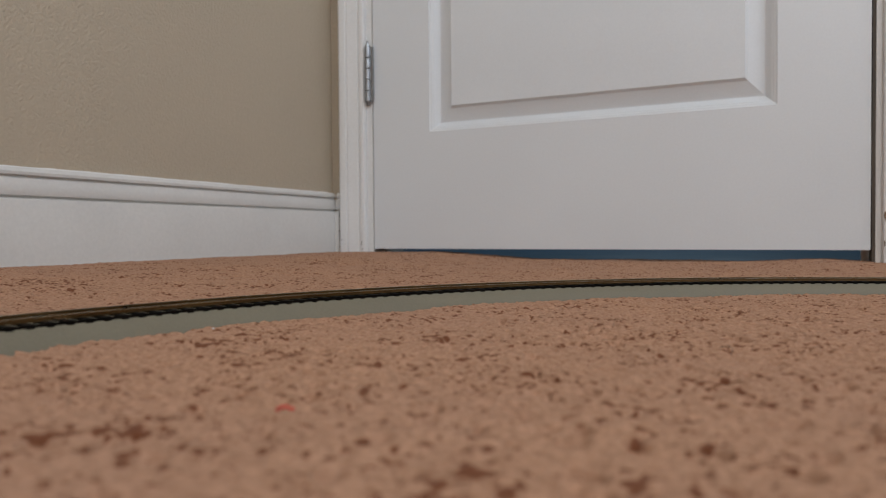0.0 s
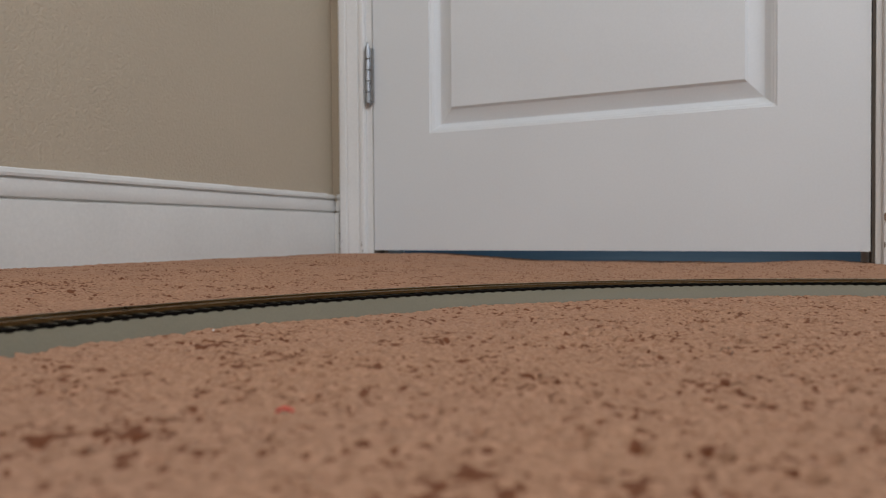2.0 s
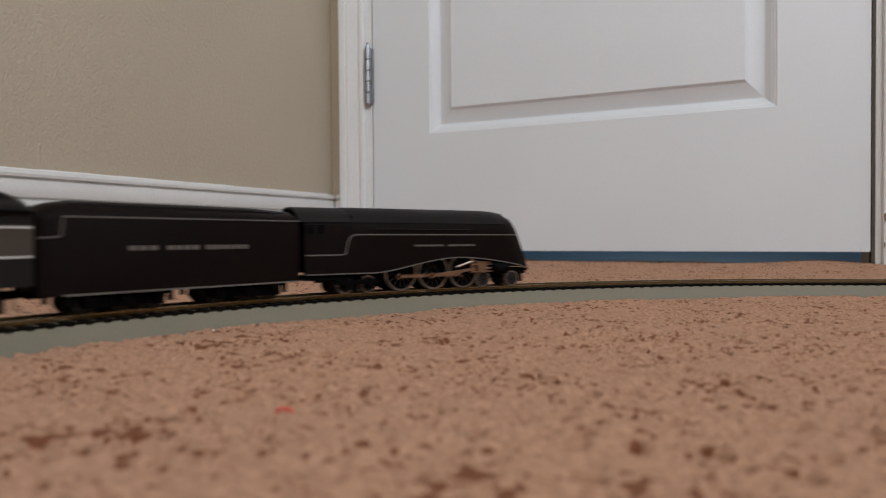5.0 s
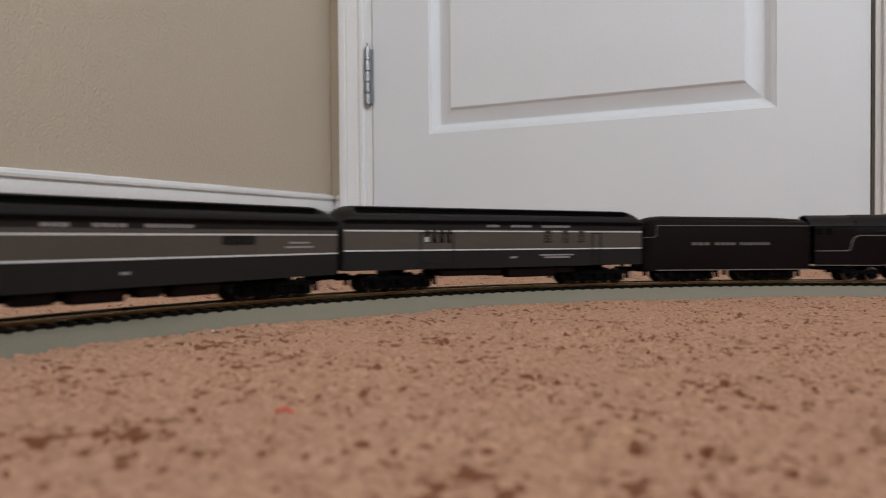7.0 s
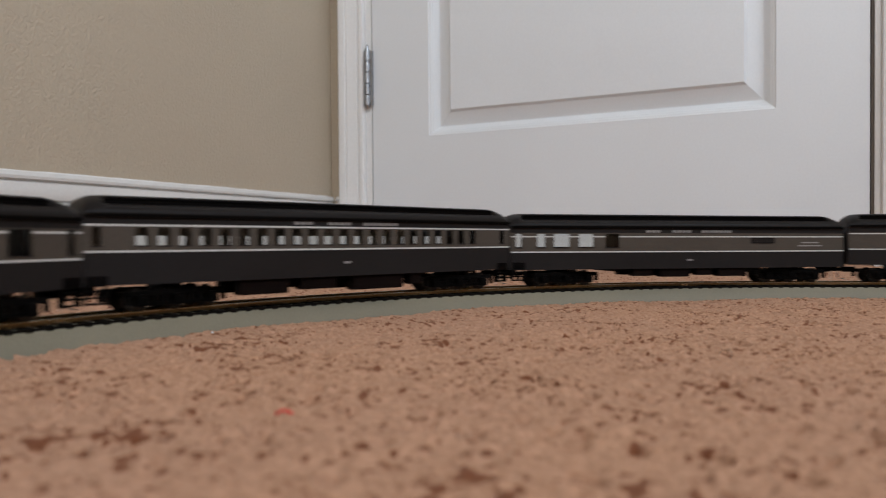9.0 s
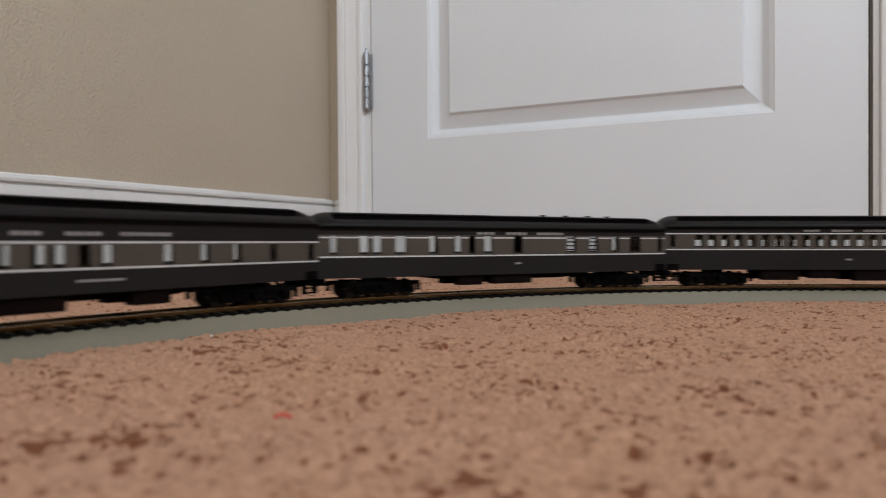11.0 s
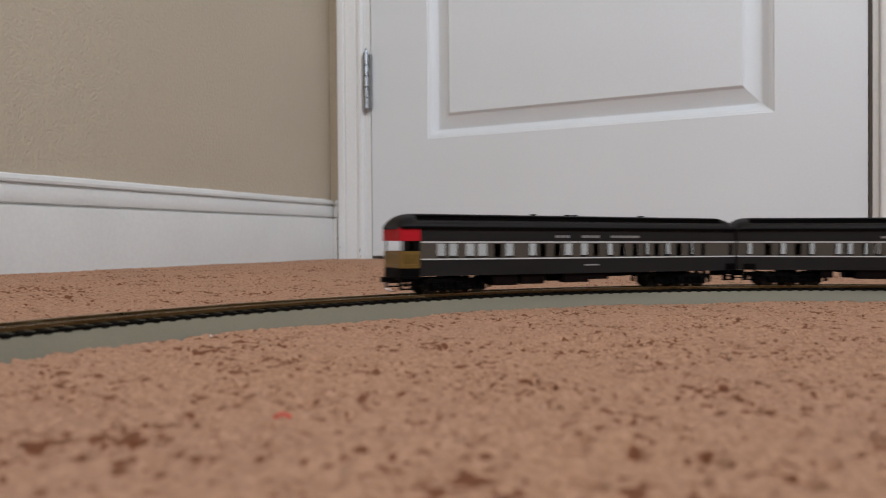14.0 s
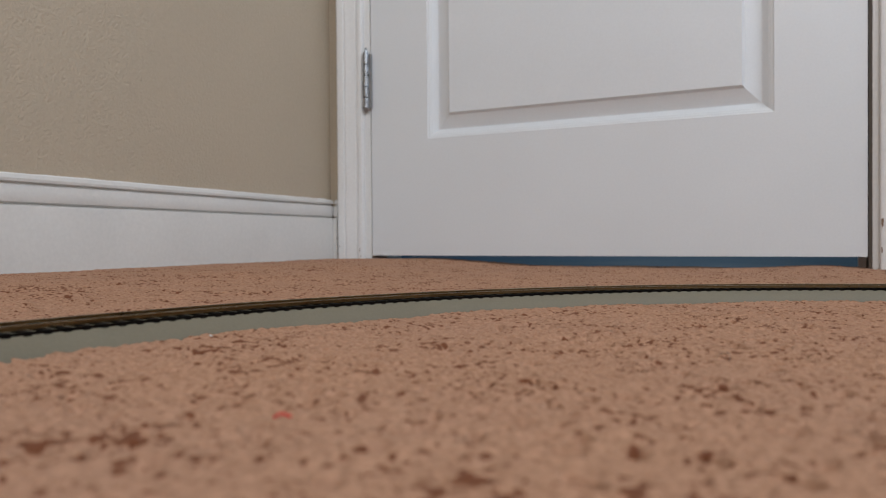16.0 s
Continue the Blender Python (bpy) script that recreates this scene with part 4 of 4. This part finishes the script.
        loft(bm, rows, close=True)
        return bm

    def side(x):
        if x < -60:
            return 0.0169
        u = x if x < 44 else 44 + (x - 44) * 33 / 26.3
        return widen(min(77, u)) / 1000

    upper = [(x, 33.0) for x in (69, 67, 65, 63, 60, 57, 54, 50, 46, 30, 0, -30, -54, -58)] + [(-60, 32.4), (-62.0, 30.8), (-63.2, 28.0), (-63.8, 24.6), (-64.4, 22.2), (-66, 21.2), (-89.6, 21.0)]
    part("stripe", ribbon(upper, 0.65, side), M["thin_stripe"], e, "dull pale line")

    def low_side(x):
        if x < -60:
            return 0.0169
        return widen(min(77, x if x < 44 else 44 + (x - 44) * 33 / 35)) / 1000

    lower = [(-89.6, 10.0), (-60, 10.0)] + [(u, bottom(u) + 0.35) for u in range(-46, 76, 3)]
    part("stripe", ribbon(lower, 0.55, low_side), M["thin_stripe"], e, "dull pale line")
    bars(e, [(a, a + 2.5) for a in (-17, -13.9, -10.8, -7.7, -4.6, -1.5, 1.6, 8, 11.1, 14.2, 17.3, 20.4, 23.5, 26.6)], 0.0262, 0.0012, M["faint_letter"], 0.0167)
    bm = bmesh.new()
    tube(bm, (-0.046, -0.0169, 0.0362), (0.026, -0.0169, 0.0362), 0.0004, 8)
    for x in (-0.045, -0.022, 0.002, 0.025):
        tube(bm, (x, -0.0150, 0.0362), (x, -0.0169, 0.0362), 0.0004, 6)
    part("handrail", bm, M["loco_roof"], e)
    bm = bmesh.new()
    loft(bm, [[(place(77, 0, z)[0] - 0.002, -w, z / 1000), (place(77, 0, z)[0] + d, -w, z / 1000), (place(77, 0, z)[0] + d, w, z / 1000), (place(77, 0, z)[0] - 0.002, w, z / 1000)]
              for z, d, w in ((45.0, 0.0004, 0.0010), (42.0, 0.0022, 0.0016), (36.0, 0.0026, 0.0018), (30.0, 0.0022, 0.0016), (25.0, 0.0004, 0.0008))], close=True)
    part("nose_fin", bm, M["stripe"], e, "pale grey fin down the nose")
    for x, l in ((-0.036, 0.010), (-0.006, 0.007), (0.016, 0.006)):
        bm = bmesh.new()
        box(bm, x, x + l, -0.0036, 0.0036, 0.0482, 0.0494)
        soften(bm, 0.0006, 2)
        part("roof_fitting", bm, M["loco_roof"], e)
    # frame, pilot, cylinders
    bm = bmesh.new()
    box(bm, -0.082, 0.066, -0.0052, 0.0052, 0.0078, 0.0160)
    box(bm, -0.046, 0.030, -0.0045, 0.0045, 0.0150, 0.0330)
    part("frame", bm, M["under"], e)
    bm = bmesh.new()
    rows = []
    for x, w, z0, z1 in ((62, 12.5, 6.4, 12), (70, 11.6, 3.6, 12), (76.5, 8.4, 2.4, 11.4), (79.5, 4.2, 2.6, 10.6)):
        rows.append([(x / 1000, -w / 1000, z0 / 1000), (x / 1000, w / 1000, z0 / 1000), (x / 1000, w / 1000, z1 / 1000), (x / 1000, -w / 1000, z1 / 1000)])
    loft(bm, rows, close=True)
    box(bm, 0.0745, 0.0785, -0.0125, 0.0125, 0.0102, 0.0122)
    box(bm, 0.0790, 0.0850, -0.0015, 0.0015, 0.0078, 0.0102)
    tube(bm, (0.0850, 0.0008, 0.0074), (0.0850, 0.0008, 0.0106), 0.0020, 10)
    part("pilot", bm, M["under"], e)
    for s in (-1, 1):
        bm = bmesh.new()
        tube(bm, (0.0455, s * 0.0142, 0.0126), (0.0575, s * 0.0142, 0.0126), 0.0040, 16)
        tube(bm, (0.0460, s * 0.0132, 0.0162), (0.0565, s * 0.0132, 0.0162), 0.0022, 14)
        box(bm, 0.0465, 0.0560, min(s * 0.004, s * 0.0142), max(s * 0.004, s * 0.0142), 0.0096, 0.0168)
        part("cylinder", bm, M["under"], e)
        bm = bmesh.new()
        for z in (0.0150, 0.0102):
            box(bm, 0.0285, 0.0456, s * 0.0140 - 0.0006, s * 0.0140 + 0.0006, z, z + 0.0009)
        box(bm, 0.0280, 0.0295, s * 0.0140 - 0.0008, s * 0.0140 + 0.0008, 0.0098, 0.0190)
        tube(bm, (0.0295, s * 0.0140, 0.0178), (0.0470, s * 0.0140, 0.0164), 0.0006, 8)
        box(bm, 0.0330, 0.0410, s * 0.0140 - 0.0005, s * 0.0140 + 0.0005, 0.0112, 0.0176)
        tube(bm, (0.0160, s * 0.0145, 0.0140), (0.0295, s * 0.0145, 0.0180), 0.0007, 8)
        part("crosshead_guide", bm, M["rod"], e, "coppery slide bars")
    # drivers
    bmw = bmesh.new()
    bmt = bmesh.new()
    for s in (-1, 1):
        tube(bmw, (0, s * 0.0070, 0), (0, s * 0.0074, 0), DRIVER_R + 0.0007, 32)
        annulus(bmw, 0, 0, s * 0.0074, s * 0.0100, DRIVER_R - 0.0010, DRIVER_R - 0.0024, 32)
        tube(bmw, (0, s * 0.0072, 0), (0, s * 0.0106, 0), 0.0024, 16)
        box(bmw, -0.0085, -0.0045, min(s * 0.0086, s * 0.0102), max(s * 0.0086, s * 0.0102), -0.0052, 0.0052)
        tube(bmw, (CRANK, s * 0.0080, 0), (CRANK, s * 0.0140, 0), 0.0009, 10)
        annulus(bmt, 0, 0, s * 0.0074, s * 0.0101, DRIVER_R, DRIVER_R - 0.0011, 36)
    bm = bmesh.new()
    tube(bm, (0.0018, 0, 0), (DRIVER_R - 0.0018, 0, 0), 0.00045, 6)
    spoke_me = mesh_of("spoke", bm, M["wheel"])
    wheel_me, tyre_me = mesh_of("driving_wheel", bmw, M["under"]), mesh_of("tyre", bmt, M["tread"])
    for i, x in enumerate(DRIVERS):
        w = part("driving_wheel", wheel_me, M["under"], e, at=pose(x, 0, DRIVER_R))
        part("tyre", tyre_me, M["tread"], w, "bright metal tyre")
        for s in (-1, 1):
            for k in range(14):
                part("spoke", spoke_me, M["wheel"], w, at=pose(0, s * 0.0090, 0, 0, k * 360 / 14, 0))
        SPINNING.append((w, x, 0.0, DRIVER_R, DRIVER_R, 0.0))
    for s in (-1, 1):
        bm = bmesh.new()
        y = s * 0.0122
        box(bm, DRIVERS[0] - 0.001, DRIVERS[2] + 0.001, y - 0.0004, y + 0.0004, -0.0009, 0.0009)
        for x in DRIVERS:
            tube(bm, (x, y - 0.0005, 0), (x, y + 0.0006, 0), 0.0017, 14)
        RODS.append((part("side_rod", bm, M["rod"], e, "coppery side rod"), "side", s))
        bm = bmesh.new()
        y = s * 0.0135
        box(bm, 0, 0.0375, y - 0.0004, y + 0.0004, -0.0009, 0.0009)
        for x in (0, 0.0375):
            tube(bm, (x, y - 0.0005, 0), (x, y + 0.0006, 0), 0.0016, 14)
        RODS.append((part("main_rod", bm, M["rod"], e, "coppery main rod"), "main", s))
        bm = bmesh.new()
        box(bm, -0.0020, 0.0020, s * 0.0140 - 0.0011, s * 0.0140 + 0.0011, -0.0019, 0.0019)
        tube(bm, (0.001, s * 0.0140, 0), (0.0100, s * 0.0140, 0), 0.0006, 8)
        RODS.append((part("crosshead", bm, M["rod"], e, "coppery crosshead"), "cross", s))
    # leading and trailing trucks
    for u, count, pitch, label in ((0.0530, 2, 0.0232, "leading_truck"), (-0.0560, 2, 0.0165, "trailing_truck")):
        off, turn = yaw_at(u, 0.0238)
        bm = bmesh.new()
        box(bm, -pitch / 2 - 0.004, pitch / 2 + 0.004, -0.0052, 0.0052, 0.0056, 0.0078)
        tr = part(label, bm, M["under"], e, at=pose(u, off, 0, 0, 0, turn))
        for k in range(count):
            x = (k - 0.5) * pitch
            w = part("wheelset", WHEELSET, M["wheel"], tr, at=pose(x, 0, WHEEL_R))
            bmt = bmesh.new()
            for s in (-1, 1):
                annulus(bmt, 0, 0, s * 0.0073, s * 0.0100, WHEEL_R + 0.00003, WHEEL_R - 0.0008, 22)
            part("tyre", bmt, M["tread"], w, "bright metal tyre")
            SPINNING.append((w, x, 0.0, WHEEL_R, WHEEL_R, 0.0))
        if label == "trailing_truck":
            for s in (-1, 1):
                bm = bmesh.new()
                box(bm, -0.016, 0.014, s * 0.0128 - 0.0008, s * 0.0128 + 0.0008, 0.0056, 0.0082)
                for k in (-0.5, 0.5):
                    box(bm, k * pitch - 0.0026, k * pitch + 0.0026, s * 0.0128 - 0.0014, s * 0.0128 + 0.0014, 0.0026, 0.0066)
                part("side_frame", bm, M["under"], tr)
    bm = bmesh.new()
    box(bm, -0.0900, -0.0600, -0.0150, 0.0150, 0.0086, 0.0104)
    part("cab_floor", bm, M["under"], e)
    return e


locomotive = build_locomotive()
for ob in locomotive.children:
    if ob.name.split(".")[0] in ("casing", "cab", "cab_roof", "cab_window", "stripe", "lettering", "handrail", "roof_fitting", "nose_fin", "casing_top"):
        ob.location.z += 0.0021


# ---- carpet ----
def lie(x, y):
    """The height at which the carpet lies: the slope below the track, rising towards the walls."""
    u = np.clip((x + 0.62) / 0.27, 0, 1)
    wall = 0.0122 * (1 - u * u * (3 - 2 * u)) + 0.0045 * np.exp(-((x - 0.045) / 0.06) ** 2 - ((y - YN) / 0.12) ** 2)
    w = np.clip((np.hypot(x - CX, y - CY) - RT - 0.03) / 0.22, 0, 1)
    w = w * w * (3 - 2 * w)
    return (GZ + GX * x + GY * y) * (1 - w) + wall * w


def carpet():
    """A tufted sheet: rounded yarn ends with hollows between them, finer near the track and coarser far off."""
    def lines(stops):
        out = []
        for (a, b, d) in stops:
            out.append(np.arange(a, b, d))
        return np.concatenate(out + [np.array([stops[-1][1]])])

    x = lines(((XW, -0.36, 0.0022), (-0.36, 0.08, 0.0010), (0.08, 0.34, 0.0045), (0.34, 0.80, 0.012), (0.80, XE, 0.06)))
    y = lines(((YS, -0.40, 0.08), (-0.40, 0.06, 0.015), (0.06, 0.62, 0.0010), (0.62, YN + 0.049, 0.0022)))
    gx, gy = np.meshgrid(x, y)
    px, py = gx.ravel(), gy.ravel()

    def cells(size, seed):
        """Nearest scattered point of a jittered grid: its distance in cells, and that point's random number."""
        r = np.random.default_rng(seed)
        nx, ny = int((XE - XW) / size) + 4, int((YN + 0.1 - YS) / size) + 4
        jx, jy, val = r.random((nx, ny)), r.random((nx, ny)), r.random((nx, ny))
        ang = r.random((nx, ny)) * math.pi
        u, v = (px - XW) / size + 1.5, (py - YS) / size + 1.5
        iu, iv = u.astype(int), v.astype(int)
        best, bv = np.full(len(px), 9.0), np.zeros(len(px))
        for a in (-1, 0, 1):
            for b in (-1, 0, 1):
                k, m = np.clip(iu + a, 0, nx - 1), np.clip(iv + b, 0, ny - 1)
                du, dv = u - (k + jx[k, m]), v - (m + jy[k, m])
                c, s = np.cos(ang[k, m]), np.sin(ang[k, m])
                e, f = du * c + dv * s, dv * c - du * s
                d = np.sqrt((e * 0.72) ** 2 + (f * 1.25) ** 2)
                near = d < best
                best = np.where(near, d, best)
                bv = np.where(near, val[k, m], bv)
        return best, bv

    def waves(seed, freq, count=9):
        r = np.random.default_rng(seed)
        z = np.zeros(len(px))
        for _ in range(count):
            a, f, p = r.random() * math.tau, freq * (0.5 + r.random()), r.random() * math.tau
            z += np.sin((px * math.cos(a) + py * math.sin(a)) * f + p)
        return z / count ** 0.5

    d1, v1 = cells(0.0042, 1)
    d2, v2 = cells(0.0105, 2)
    d3, v3 = cells(0.0024, 3)
    z = 0.0014 * (1 - np.clip(d1, 0, 1) ** 2) + 0.0009 * (v1 - 0.5) + 0.0009 * (1 - d3) + 0.0004 * v3 + 0.0006 * waves(5, 45)
    pit = np.clip(1 - d2 * 2.6, 0, 1) * (v2 > 0.72)
    z -= 0.0055 * pit ** 0.5
    z -= 0.0014
    z -= 0.0007 * (np.hypot(px - CX, py - CY) < RT)
    # pressed down below the track
    r = np.abs(np.hypot(px - CX, py - CY) - RT)
    z = np.where(r < 0.019, np.minimum(z, -0.003), z) + lie(px, py)
    co = np.stack([px, py, z], 1).astype(np.float32)
    nx, ny = len(x), len(y)
    idx = np.arange(nx * ny).reshape(ny, nx)
    quads = np.stack([idx[:-1, :-1], idx[:-1, 1:], idx[1:, 1:], idx[1:, :-1]], -1).reshape(-1, 4).astype(np.int32)
    me = bpy.data.meshes.new("carpet")
    me.vertices.add(len(co))
    me.vertices.foreach_set("co", co.ravel())
    me.loops.add(quads.size)
    me.loops.foreach_set("vertex_index", quads.ravel())
    me.polygons.add(len(quads))
    me.polygons.foreach_set("loop_start", np.arange(0, quads.size, 4, dtype=np.int32))
    me.polygons.foreach_set("use_smooth", np.ones(len(quads), dtype=bool))
    me.update(calc_edges=True)
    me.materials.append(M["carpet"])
    return tagged(new("carpet", me), "warm brown twisted-pile carpet with uneven tufts", "carpet", kind="structure")


carpet_sheet = carpet()


# a red thread caught in the pile
bm = bmesh.new()
pts = [(-0.0020, 0.0004, 0.0), (-0.0009, -0.0002, 0.0007), (0.0003, 0.0002, 0.0009), (0.0013, -0.0003, 0.0006), (0.0022, 0.0003, 0.0001)]
for a, b in zip(pts, pts[1:]):
    tube(bm, a, b, 0.00042, 7)
thread = solid("thread", bm, M["thread"], "short red thread lying on the carpet", "thread")
thread.matrix_basis = pose(-0.1140, 0.1425, 0.0026, 0, 0, 30)


# a crumb of white lint and a dark hair
bm = bmesh.new()
bmesh.ops.create_icosphere(bm, subdivisions=2, radius=0.0006)
for v in bm.verts:
    v.co *= 0.75 + 0.5 * noise.noise(v.co * 1600)
    v.co.x *= 1.5
lint = solid("lint", bm, M["stripe"], "tiny crumb of white lint on the carpet", "lint")
lint.matrix_basis = pose(-0.2405, 0.2495, 0.0034, 0, 0, 40)
bm = bmesh.new()
pts = [(0.0, 0.0, 0.0004), (0.0014, 0.0022, 0.0020), (0.0010, 0.0050, 0.0030), (-0.0010, 0.0080, 0.0020), (-0.0012, 0.0100, 0.0004)]
for a, b in zip(pts, pts[1:]):
    tube(bm, a, b, 0.00012, 5)
hair = solid("hair", bm, M["dark_strip"], "single curved dark hair lying on the carpet", "hair")
hair.matrix_basis = pose(-0.0180, 0.2790, 0.0012, 0, 0, 20)


# ---- what moves ----
SPEED = 0.20631
ENDS = (1.2001, 1.0272, 0.8854, 0.6413, 0.3597, 0.0817, -0.1983, -0.4758, -0.7683)
TRAIN = ((locomotive, 0.0238), (tender, 0.0335), (mail_car, 0.080), (combine_car, 0.095), (coach_car, 0.095), (dining_car, 0.095),
         (sleeping_car, 0.095), (observation_car, 0.093))


def train_pose(way, base):
    a = way / RT
    r = math.sqrt(RT * RT - base * base)
    return SLOPE @ pose(CX - r * math.cos(a), CY + r * math.sin(a), RAIL, 0, 0, 90 - math.degrees(a))


def motions():
    for i, (car, base) in enumerate(TRAIN):
        middle = (ENDS[i] + ENDS[i + 1]) / 2 + (0.007 if car is locomotive else 0)
        walk(car, [(k / 5, train_pose(middle + SPEED * (k / 5 - 9.0), base)) for k in range(81)])
    frames = [k / 30 for k in range(481)]
    for wheel, x, y, z, r, phase in SPINNING:
        walk(wheel, [(t, pose(x, y, z, 0, math.degrees((SPEED * t / r + phase) % math.tau), 0)) for t in frames])
    for rod, kind, s in RODS:
        rows = []
        for t in frames:
            a = SPEED * t / DRIVER_R
            cx, cz = CRANK * math.cos(a), -CRANK * math.sin(a)
            if kind == "side":
                rows.append((t, pose(cx, 0, DRIVER_R + cz)))
                continue
            px, pz = DRIVERS[1] + cx, DRIVER_R + cz
            hz = 0.0128
            hx = px + math.sqrt(0.0375 ** 2 - (hz - pz) ** 2)
            if kind == "main":
                rows.append((t, pose(px, 0, pz, 0, -math.degrees(math.atan2(hz - pz, hx - px)), 0)))
            else:
                rows.append((t, pose(hx, 0, hz)))
        walk(rod, rows)


motions()
